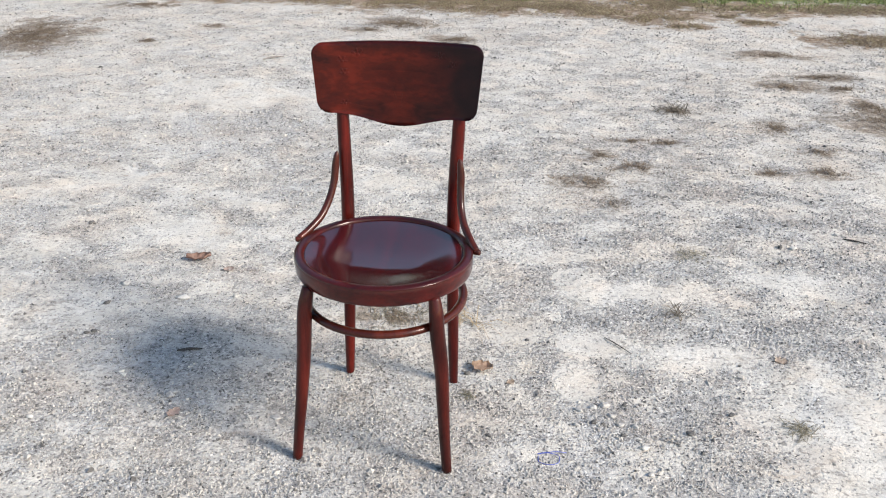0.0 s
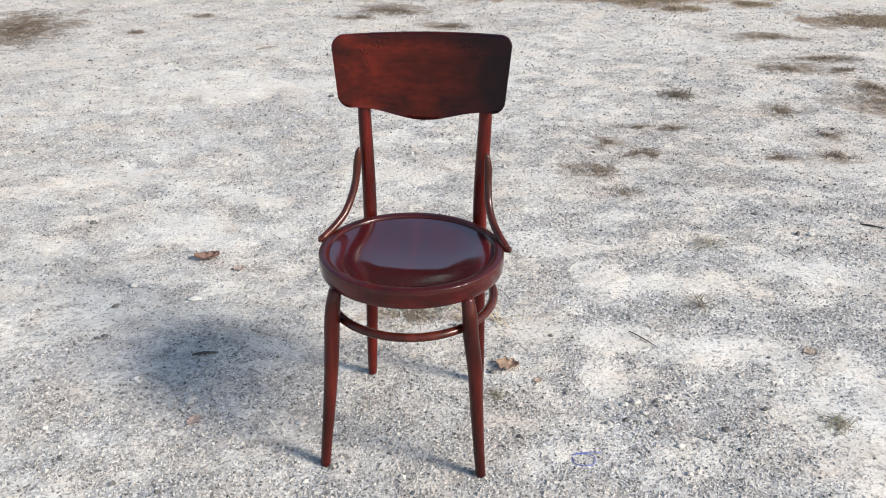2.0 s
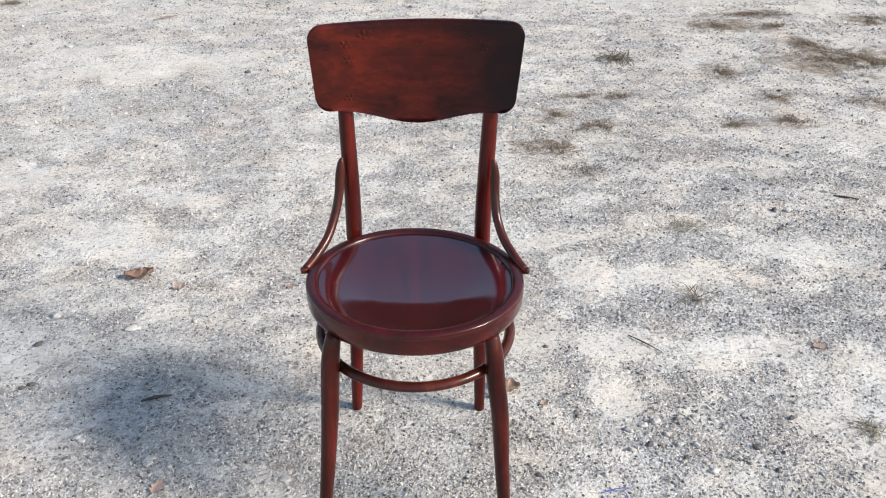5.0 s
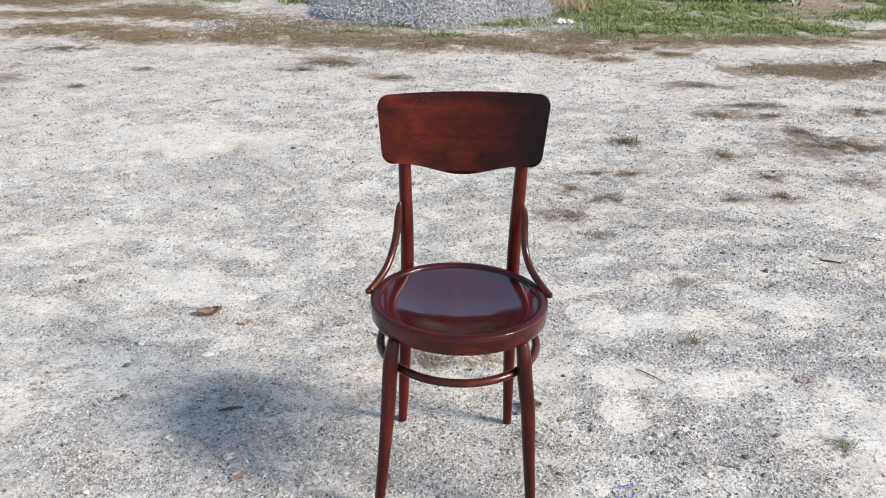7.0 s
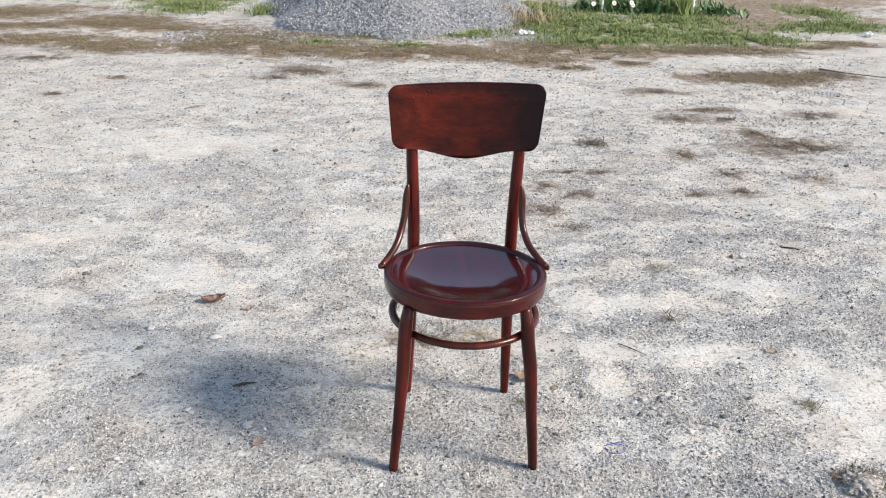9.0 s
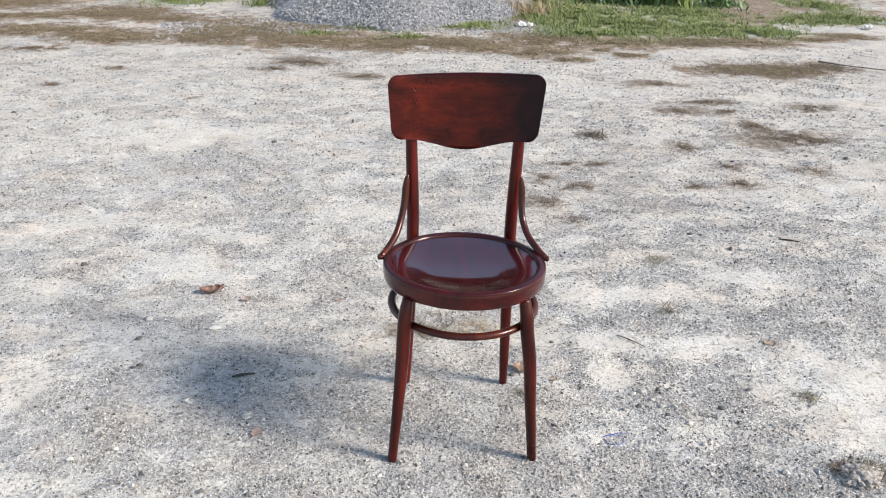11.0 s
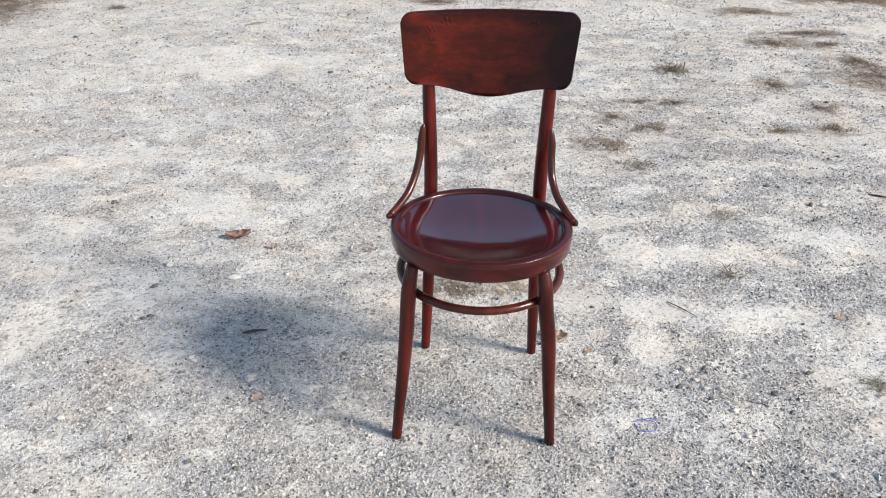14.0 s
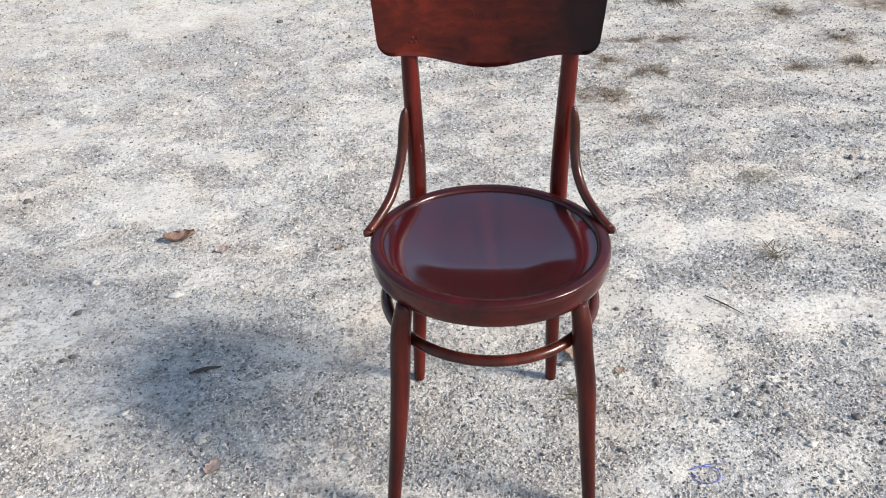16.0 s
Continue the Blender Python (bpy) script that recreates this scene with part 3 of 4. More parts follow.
# the stretcher hoop inside the legs
bm = bmesh.new()
hoop = [(0.174 * math.cos(t), 0.002 + 0.184 * math.sin(t), 0.337) for t in (2 * math.pi * k / 72 for k in range(72))]
part("stretcher_hoop", rod(bm, hoop, [0.0098] * 72, 14, closed=True, flat=0.9), WOOD_BRACE, chair)


# the curved back panel with its wavy lower edge
def back_face(x, z):
    return 0.1900 - 0.95 * x * x + (z - 0.77) * 0.07


def back_edge(s):
    half, corner = 0.191, 0.025
    d = (1 - abs(s)) * half
    drop = corner - math.sqrt(max(corner ** 2 - (corner - d) ** 2, 0)) if d < corner else 0.0
    wave = 0.0235 * 0.5 * (1 + math.cos(math.pi * min(abs(s) / 0.78, 1)))
    return 0.6935 - wave + 0.005 * s * s + drop * 1.05, 0.8575 + 0.006 * s - 0.0005 * s * s - drop


bm = bmesh.new()
columns, rows = 72, 20
grids = []
for layer in (0, 1):
    grid = []
    for i in range(columns + 1):
        s = math.sin((i / columns - 0.5) * math.pi)
        low, high = back_edge(s)
        column = []
        for j in range(rows + 1):
            z = low + (high - low) * j / rows
            x = s * (0.191 - 0.015 * (0.858 - z) / 0.17)
            column.append(bm.verts.new((x, back_face(x, z) + 0.0095 * layer, z)))
        grid.append(column)
    grids.append(grid)
front, back = grids
for i in range(columns):
    for j in range(rows):
        bm.faces.new((front[i][j], front[i + 1][j], front[i + 1][j + 1], front[i][j + 1]))
        bm.faces.new((back[i][j], back[i][j + 1], back[i + 1][j + 1], back[i + 1][j]))
rim_edges = []
around = [(i, 0) for i in range(columns)] + [(columns, j) for j in range(rows)] + [(i, rows) for i in range(columns, 0, -1)] + [(0, j) for j in range(rows, 0, -1)]
for k, (i, j) in enumerate(around):
    a, b = around[(k + 1) % len(around)]
    bm.faces.new((front[a][b], front[i][j], back[i][j], back[a][b]))
    rim_edges += [bm.edges.get((front[i][j], front[a][b])), bm.edges.get((back[i][j], back[a][b]))]
bmesh.ops.bevel(bm, geom=rim_edges, offset=0.0040, segments=4, affect="EDGES", clamp_overlap=True)
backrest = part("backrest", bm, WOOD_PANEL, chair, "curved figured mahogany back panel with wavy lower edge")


def flower_relief(x, z, size, petals):
    """A small pressed flower, barely proud of the panel."""
    bm = bmesh.new()
    tilt = Matrix.Translation((x, back_face(x, z), z)) @ Matrix.Rotation(math.atan(-1.9 * x), 4, "Z") @ Matrix.Rotation(radians(90), 4, "X")
    bmesh.ops.create_icosphere(bm, subdivisions=2, radius=1.0, matrix=tilt @ Matrix.Diagonal((size * 0.26, size * 0.26, 0.0005, 1)))
    for k in range(petals):
        turn = Matrix.Rotation(2 * math.pi * k / petals, 4, "Z") @ Matrix.Translation((size * 0.66, 0, 0))
        bmesh.ops.create_icosphere(bm, subdivisions=2, radius=1.0, matrix=tilt @ turn @ Matrix.Diagonal((size * 0.32, size * 0.19, 0.0004, 1)))
    return part("pressed_flower", bm, WOOD_PANEL, backrest)


flower_relief(-0.090, 0.826, 0.017, 7)
flower_relief(-0.124, 0.812, 0.014, 6)
flower_relief(-0.120, 0.786, 0.013, 6)
flower_relief(-0.118, 0.718, 0.012, 6)
flower_relief(0.124, 0.812, 0.014, 6)
flower_relief(0.094, 0.828, 0.015, 7)


def pressed_line(points, thick):
    """A raised line of the pressed ornament, on both halves of the panel."""
    for s in (-1, 1):
        bm = bmesh.new()
        line = glide([(x, z, 0) for x, z in points], 6)
        n = len(line) - 1
        radii = [thick * (0.35 + 0.65 * math.sin(math.pi * k / n)) for k in range(n + 1)]
        rod(bm, [(s * q[0], back_face(q[0], q[1]) + 0.78 * w, q[1]) for q, w in zip(line, radii)], radii, 10)
        part("pressed_ornament", bm, WOOD_PANEL, backrest)


def pressed_leaf(x0, x1, top, bottom):
    """A leaf-shaped field of the pressed ornament, darker and barely proud of the panel; top and bottom give its edges at each part of the way."""
    bm = bmesh.new()
    n, m_ = 28, 8
    rows_ = []
    for i in range(n + 1):
        u = i / n
        x = x0 + (x1 - x0) * u
        low, high = bottom(u), top(u)
        rows_.append([bm.verts.new((x, back_face(x, z) + 0.0006 - 0.0011 * math.sin(math.pi * j / m_) * math.sin(math.pi * u) ** 0.5, z)) for j, z in ((j, low + (high - low) * j / m_) for j in range(m_ + 1))])
    for i in range(n):
        for j in range(m_):
            bm.faces.new((rows_[i][j], rows_[i + 1][j], rows_[i + 1][j + 1], rows_[i][j + 1]))
    part("pressed_ornament", bm, WOOD_FIELD, backrest, "darker leaf-shaped field pressed into the panel")


def arch(mid, end, power=1.0):
    return lambda u: end + (mid - end) * math.sin(math.pi * u) ** power


pressed_leaf(-0.078, 0.078, arch(0.822, 0.792), arch(0.788, 0.790))
for s in (-1, 1):
    pressed_leaf(s * 0.105, s * 0.024, arch(0.735, 0.722), arch(0.706, 0.718))
pressed_line([(0.113, 0.757), (0.094, 0.763), (0.062, 0.767), (0.033, 0.768), (0.023, 0.760), (0.033, 0.749), (0.066, 0.741), (0.090, 0.734), (0.113, 0.723)], 0.0016)
pressed_line([(0.006, 0.768), (0.012, 0.752), (0.006, 0.732), (0.012, 0.708)], 0.0018)


def settle(ob):
    """Old joints: the seat sits a little forward of the feet, and the back leans forward and is twisted a little."""
    for q in ob.children:
        settle(q)
    if ob.type == "MESH":
        for v in ob.data.vertices:
            low, high = min(max(v.co.z / 0.44, 0.0), 1.0), min(max((v.co.z - 0.44) / 0.3, 0.0), 1.3)
            v.co = (v.co.x - 0.003 * low, v.co.y - 0.008 * low - (0.008 + 0.018 * v.co.x) * high, v.co.z)


settle(chair)


# ---- loose things on the ground ----
def on_ground(x, y, turn=0.0, sink=0.0, tip=0.0):
    return pose(x, y, float(height(x, y)) - sink, tip, 0, turn)


def pebble(x, y, long, wide, high, turn, mat, label, seed):
    rng = random.Random(seed)
    bm = bmesh.new()
    bmesh.ops.create_icosphere(bm, subdivisions=3, radius=1.0)
    off = Vector((rng.random() * 50, rng.random() * 50, rng.random() * 50))
    for v in bm.verts:
        k = 1 + 0.55 * noise.noise(v.co * 1.3 + off) + 0.25 * noise.noise(v.co * 2.7 + off) + 0.1 * noise.noise(v.co * 6 + off)
        v.co = Vector((v.co.x * long * k, v.co.y * wide * k, v.co.z * high * k))
    ob = part("pebble", bm, mat)
    ob.matrix_world = on_ground(x, y, turn, -high * 0.45)
    return tagged(ob, label, "stone", "loose pebbles")


for k, (x, y, a, b, c, turn, mat, label) in enumerate([
        (-0.765, 2.360, 0.018, 0.012, 0.006, 15, STONE_WHITE, "whitish flat pebble lying beside a dry leaf"),
        (-0.815, 1.955, 0.010, 0.007, 0.005, 30, STONE_WHITE, "small whitish pebble on grit"),
        (-0.785, 2.195, 0.007, 0.005, 0.004, 0, STONE_WHITE, "small whitish pebble on grit"),
        (-1.06, 1.725, 0.009, 0.007, 0.005, 20, STONE_WHITE, "small whitish pebble on grit"),
        (-0.965, 2.445, 0.014, 0.011, 0.006, -20, STONE_GREY, "pale grey flat pebble on grit"),
        (-0.66, 1.87, 0.013, 0.010, 0.006, 40, STONE_GREY, "grey rounded pebble half sunk in grit"),
        (1.05, 2.97, 0.015, 0.008, 0.007, -15, STONE_DARK, "dark elongated stone on sandy grit"),
        (1.14, 2.80, 0.009, 0.009, 0.011, 10, STONE_DARK, "small upright dark stone chip"),
        (1.18, 2.79, 0.013, 0.009, 0.007, 35, STONE_WHITE, "whitish stone chip on sandy grit"),
        (2.32, 3.89, 0.016, 0.013, 0.011, 20, STONE_DARK, "dark grey stone lump on gravel"),
        (-1.23, 2.89, 0.015, 0.010, 0.010, 0, STONE_DARK, "dark stone chip on gravel"),
        (-0.97, 2.14, 0.010, 0.006, 0.006, 30, STONE_DARK, "dark stone chip on gravel"),
        (-0.98, 2.32, 0.012, 0.006, 0.006, 10, STONE_DARK, "dark stone chip on gravel"),
        (0.59, 1.75, 0.007, 0.004, 0.004, -30, STONE_DARK, "dark stone chip on gravel"),
        (0.615, 1.465, 0.010, 0.008, 0.006, -30, STONE_GREY, "grey rounded pebble half sunk in grit"),
        (0.47, 1.60, 0.008, 0.006, 0.005, 30, STONE_GREY, "pale grey stone chip on grit"),
        (0.405, 1.855, 0.011, 0.008, 0.007, 20, STONE_GREY, "pale grey lump of broken mortar on grit"),
        (-0.57, 4.37, 0.016, 0.012, 0.010, 0, STONE_DARK, "dark stone on gravel"),
        (-1.43, 4.87, 0.020, 0.012, 0.007, 0, STONE_GREY, "pale grey flat stone on gravel"),
        (0.24, 1.28, 0.008, 0.007, 0.005, 0, STONE_WHITE, "small whitish pebble on grit"),
        (0.07, 1.985, 0.010, 0.008, 0.007, 15, STONE_DARK, "small dark stone lying beside the chair's leg"),
        (0.795, 2.06, 0.007, 0.005, 0.005, 15, STONE_DARK, "dark stone chip on gravel"),
        (-0.52, 1.42, 0.012, 0.009, 0.006, 25, STONE_GREY, "grey rounded pebble half sunk in grit")]):
    size = 0.76 if mat is STONE_DARK else 1.0
    pebble(x, y, a * size, b * size, c * size, turn, mat, label, k + 3)
for k, (x, y, a, b, c, turn, mat, label) in enumerate([
        (0.340, 1.838, 0.01, 0.007, 0.005, -45, STONE_GREY, "grey broken stone lying on coarse grit"),
        (0.376, 1.846, 0.008, 0.006, 0.005, 2, STONE_WHITE, "pale rounded stone lying on coarse grit"),
        (0.416, 1.814, 0.009, 0.007, 0.005, -41, STONE_GREY, "grey broken stone lying on coarse grit"),
        (0.455, 1.858, 0.007, 0.005, 0.005, 6, STONE_DARK, "dark broken stone lying on coarse grit"),
        (0.467, 1.774, 0.009, 0.006, 0.005, -37, STONE_GREY, "grey broken stone lying on coarse grit"),
        (0.432, 1.779, 0.008, 0.006, 0.005, 10, STONE_GREY, "grey broken stone lying on coarse grit"),
        (0.591, 1.749, 0.011, 0.006, 0.005, -33, STONE_DARK, "dark broken stone lying on coarse grit"),
        (0.473, 1.694, 0.012, 0.007, 0.005, 14, STONE_WHITE, "pale rounded stone lying on coarse grit"),
        (0.117, 1.726, 0.007, 0.005, 0.004, -29, STONE_DARK, "dark broken stone lying on coarse grit"),
        (0.711, 1.833, 0.008, 0.005, 0.005, 18, STONE_DARK, "dark broken stone lying on coarse grit"),
        (0.237, 2.162, 0.006, 0.004, 0.004, -25, STONE_DARK, "dark broken stone lying on coarse grit"),
        (0.371, 1.787, 0.008, 0.006, 0.005, 22, STONE_DARK, "dark broken stone lying on coarse grit"),
        (0.327, 1.776, 0.009, 0.005, 0.005, -21, STONE_GREY, "grey broken stone lying on coarse grit"),
        (0.433, 1.739, 0.007, 0.005, 0.005, 26, STONE_DARK, "dark broken stone lying on coarse grit"),
        (-0.806, 1.945, 0.009, 0.006, 0.004, -17, STONE_WHITE, "pale rounded stone lying on coarse grit"),
        (-0.658, 1.858, 0.01, 0.008, 0.004, 30, STONE_GREY, "grey broken stone lying on coarse grit"),
        (-0.386, 1.779, 0.012, 0.009, 0.004, -13, STONE_GREY, "grey broken stone lying on coarse grit"),
        (-0.962, 1.753, 0.007, 0.006, 0.004, 34, STONE_WHITE, "pale rounded stone lying on coarse grit"),
        (-0.776, 2.209, 0.006, 0.005, 0.004, -9, STONE_WHITE, "pale rounded stone lying on coarse grit"),
        (-0.978, 2.326, 0.009, 0.005, 0.005, 38, STONE_DARK, "dark broken stone lying on coarse grit"),
        (-0.955, 2.152, 0.008, 0.005, 0.005, -5, STONE_DARK, "dark broken stone lying on coarse grit"),
        (0.258, 2.001, 0.006, 0.005, 0.004, 42, STONE_GREY, "grey broken stone lying on coarse grit"),
        (0.249, 1.709, 0.007, 0.005, 0.004, -1, STONE_GREY, "grey broken stone lying on coarse grit")]):
    pebble(x, y, a, b, c, turn, mat, label, k + 60)


def dry_leaf(x, y, long, wide, curl, turn, mat, label, seed, lift=0.004):
    """A curled dead leaf with a lobed edge and its stalk."""
    rng = random.Random(seed)
    bm = bmesh.new()
    n, m_ = 22, 10
    top = []
    for i in range(n + 1):
        u = i / n
        half = wide * (math.sin(math.pi * min(u * 0.96 + 0.02, 1)) ** 0.7) * (1 + 0.22 * math.sin(u * 19 + seed))
        line = []
        for j in range(m_ + 1):
            v = 2 * j / m_ - 1
            z = curl * (v * v * 0.8 + 0.5 * (u - 0.45) ** 2 * 4) + 0.12 * curl * noise.noise(Vector((u * 5, v * 3, seed)))
            z += 0.02 * wide * math.sin(u * 40) * abs(v)
            line.append(bm.verts.new(((u - 0.5) * long, half * v, z + lift)))
        top.append(line)
    faces = [bm.faces.new((top[i][j], top[i + 1][j], top[i + 1][j + 1], top[i][j + 1])) for i in range(n) for j in range(m_)]
    bmesh.ops.solidify(bm, geom=faces, thickness=0.0006)
    ob = part("dry_leaf", bm, mat)
    ob.matrix_world = on_ground(x, y, turn)
    bm = bmesh.new()
    line = glide([(-0.49 * long, 0, lift + curl * 0.45), (-0.62 * long, 0.03 * long, lift + curl * 0.5), (-0.75 * long, 0.10 * long, lift * 0.6)], 4)
    rod(bm, line, [0.0011] * len(line), 6)
    part("leaf_stalk", bm, TWIG, ob)
    return tagged(ob, label, "leaf", "fallen leaves")


dry_leaf(-0.783, 2.612, 0.078, 0.021, 0.016, 8, LEAF_BROWN, "curled reddish brown dead leaf on gravel", 1)
dry_leaf(0.109, 2.006, 0.058, 0.024, 0.010, -20, LEAF_TAN, "curled tan dead leaf beside the chair", 2)
dry_leaf(0.180, 1.945, 0.022, 0.010, 0.003, 30, LEAF_PALE, "small pale tan leaf fragment on grit", 3, 0.002)
dry_leaf(-0.632, 1.785, 0.036, 0.014, 0.004, 60, LEAF_RED, "faded pinkish leaf pressed into grit", 4, 0.002)
dry_leaf(-0.672, 2.545, 0.034, 0.015, 0.004, 20, LEAF_RED, "faded pinkish leaf pressed into grit", 5, 0.002)
dry_leaf(-0.380, 2.515, 0.024, 0.010, 0.004, -10, LEAF_RED, "small faded red leaf on grit", 6, 0.002)
dry_leaf(0.912, 2.085, 0.034, 0.018, 0.002, 15, LEAF_PALE, "faded tan leaf pressed into gravel", 7, 0.002)


def stick(points, radii, label, name="stick", mat=TWIG):
    bm = bmesh.new()
    line = glide([(x, y, float(height(x, y)) + z, r) for (x, y, z), r in zip(points, radii)], 4)
    rod(bm, [q[:3] for q in line], [max(q[3], 0.0008) for q in line], 8)
    return tagged(part(name, bm, mat), label, name)


stick([(-0.702, 2.065, 0.004), (-0.672, 2.076, 0.006), (-0.640, 2.082, 0.004)], [0.0025, 0.0040, 0.002], "short dark weathered stick on grit")
stick([(0.455, 2.185, 0.003), (0.480, 2.150, 0.005), (0.515, 2.105, 0.003)], [0.0012, 0.0018, 0.0008], "thin dark crooked twig on sandy grit", "twig", TWIG)
stick([(3.64, 6.33, 0.016), (3.80, 6.18, 0.014), (4.00, 5.95, 0.013), (4.17, 5.76, 0.009)], [0.008, 0.0042, 0.0035, 0.002], "long grey branch lying on gravel", mat=TWIG_GREY)
stick([(-1.09, 5.26, 0.008), (-1.04, 5.31, 0.010), (-0.98, 5.35, 0.006)], [0.003, 0.0045, 0.002], "short grey stick on gravel", mat=TWIG_GREY)
stick([(1.375, 2.865, 0.003), (1.405, 2.845, 0.004), (1.440, 2.825, 0.002)], [0.002, 0.0035, 0.0015], "short dark stick on gravel")

# the loop of blue plastic tape
bm = bmesh.new()
line = glide([(-0.024, 0.010, 0.002), (-0.022, -0.012, 0.003), (0.000, -0.021, 0.004), (0.021, -0.010, 0.003), (0.022, 0.012, 0.004), (0.0, 0.018, 0.006), (-0.026, 0.013, 0.005), (-0.010, 0.021, 0.004), (0.020, 0.023, 0.007), (0.040, 0.026, 0.003)], 6)
loop = part("plastic_loop", rod(bm, line, [0.0009] * len(line), 6), BLUE)
loop.matrix_world = on_ground(0.250, 1.645, -4)
tagged(loop, "thin blue plastic loop lying on grit", "plastic scrap")


def blades(spots, mat, name, length, lean, width, seed):
    """Narrow curved blades, one at each (x, y), as one joined mesh."""
    rng = np.random.default_rng(seed)
    n = len(spots)
    a = rng.random(n) * 2 * np.pi
    long = length * (0.45 + 0.8 * rng.random(n))
    tilt = np.clip(lean + (0.35 if lean < 1.3 else 0.08) * rng.standard_normal(n), 0.05, 1.55)
    out = np.stack([np.cos(a), np.sin(a)], 1)
    side = np.stack([-out[:, 1], out[:, 0]], 1) * (width * (0.6 + 0.8 * rng.random(n)))[:, None]
    z0 = height(spots[:, 0], spots[:, 1])
    levels = []
    for u, w in ((0.0, 1.0), (0.5, 0.8), (1.0, 0.08)):
        reach = long * u * np.sin(tilt * (0.6 + 0.5 * u))
        lift = long * u * np.cos(tilt * (0.6 + 0.5 * u))
        mid = spots + out * reach[:, None]
        for sgn in (-1, 1):
            levels.append(np.concatenate([mid + sgn * side * w, (z0 + lift)[:, None]], 1))
    verts = np.stack(levels, 1).reshape(-1, 3)
    base = (np.arange(n) * 6)[:, None]
    faces = np.concatenate([base + np.array([[0, 1, 3, 2]]), base + np.array([[2, 3, 5, 4]])], 0)
    me = mesh_from(name, verts, faces, False)
    me.materials.append(mat)
    return new(name, me)


def weed(x, y, count, length, lean, label, seed, mat, spread_by=0.012, wide=0.0011):
    rng = np.random.default_rng(seed)
    ob = blades(rng.standard_normal((count, 2)) * spread_by + (x, y), mat, "weed", length, lean, wide, seed)
    return tagged(ob, label, "weed", "weeds in the gravel")


weed(1.13, 4.40, 70, 0.15, 1.53, "dry sprawling brown weed in gravel", 1, WEED_DARK, 0.03, 0.0022)
weed(0.86, 1.775, 80, 0.046, 1.44, "small dry green-brown weed tuft in sand", 2, WEED, 0.016)
weed(0.69, 2.33, 26, 0.095, 1.50, "small star-shaped sprawling dry weed in sandy grit", 3, WEED_DARK, 0.010, 0.0013)
weed(0.82, 2.72, 70, 0.05, 1.42, "low greenish weed tuft in sand", 4, WEED, 0.03)
weed(0.10, 2.25, 16, 0.13, 1.48, "thin yellow dry weed stalks beside the chair", 5, STRAW, 0.02)
weed(0.070, 1.888, 40, 0.030, 1.44, "tiny dry weed tuft beside the chair's leg", 14, WEED, 0.008)
weed(0.03, 2.28, 60, 0.05, 1.42, "low yellowish weed tuft behind the chair's leg", 15, STRAW, 0.022)
weed(-0.12, 2.29, 110, 0.045, 1.42, "low dry weed patch behind the chair legs", 6, WEED, 0.05)
weed(0.64, 3.17, 160, 0.035, 1.45, "dark matted weed clump in gravel", 7, MOSS, 0.04)


# the broken clod of grey soil with grass growing on it
def soil_clod(x, y, seed):
    bm = bmesh.new()
    bmesh.ops.create_icosphere(bm, subdivisions=5, radius=1.0)
    off = Vector((seed, 2.0 * seed, 0.5))
    for v in bm.verts:
        p = v.co.copy()
        k = 1 + 0.40 * noise.noise(p * 1.5 + off) + 0.20 * noise.noise(p * 3.5 + off) + 0.22 * noise.noise(p * 8 + off) + 0.16 * noise.noise(p * 17 + off)
        cleft = max(0.0, 1 - abs(p.x + 0.35 + 0.3 * noise.noise(Vector((p.y * 2, p.z, seed)))) / 0.10)
        v.co = Vector((p.x * 0.050 * k, p.y * 0.040 * k, max(p.z, -0.3) * 0.017 * k - 0.013 * cleft + 0.0015 * noise.noise(p * 26 + off)))
    ob = part("soil_clod", bm, CLOD)
    ob.matrix_world = on_ground(x, y, 12, -0.003)
    tagged(ob, "broken grey soil clod with a dark crack on sand", "soil clod")
    bm = bmesh.new()
    line = glide([(x - 0.055, y + 0.012, 0.012), (x - 0.010, y + 0.004, 0.024), (x + 0.030, y + 0.012, 0.024), (x + 0.070, y - 0.006, 0.016)], 5)
    tagged(part("twig", rod(bm, line, [0.0011] * len(line), 6), TWIG_GREY), "thin pale twig lying across a soil clod", "twig")


soil_clod(0.785, 1.420, 4.0)
weed(0.835, 1.430, 240, 0.042, 1.25, "brown-green grass tuft growing beside a soil clod", 8, WEED, 0.016)
weed(0.770, 1.450, 240, 0.034, 1.3, "dry brown grass tuft growing on a soil clod", 9, MOSS, 0.014)


def within(places, per_area, seed):
    """Chance places inside patches, thinning out towards their edges."""
    rng = np.random.default_rng(seed)
    out = []
    for px, py, rx, ry in places:
        n = int(per_area * rx * ry * 4)
        r = np.clip(np.abs(rng.standard_normal(n)) * 0.6, 0, 1.5)
        a = rng.random(n) * 2 * np.pi
        out.append(np.stack([px + rx * r * np.cos(a), py + ry * r * np.sin(a)], 1))
    return np.concatenate(out)


def clumped(spots, size, cut, seed):
    keep = [noise.noise(Vector((x / size, y / size, seed))) > cut for x, y in spots]
    return spots[np.array(keep)]


PILE = (0.62, 9.25, 1.44)


def outside_pile(spots):
    return spots[np.hypot((spots[:, 0] - PILE[0]) / 1.0, spots[:, 1] - PILE[1]) > PILE[2] * 0.84]


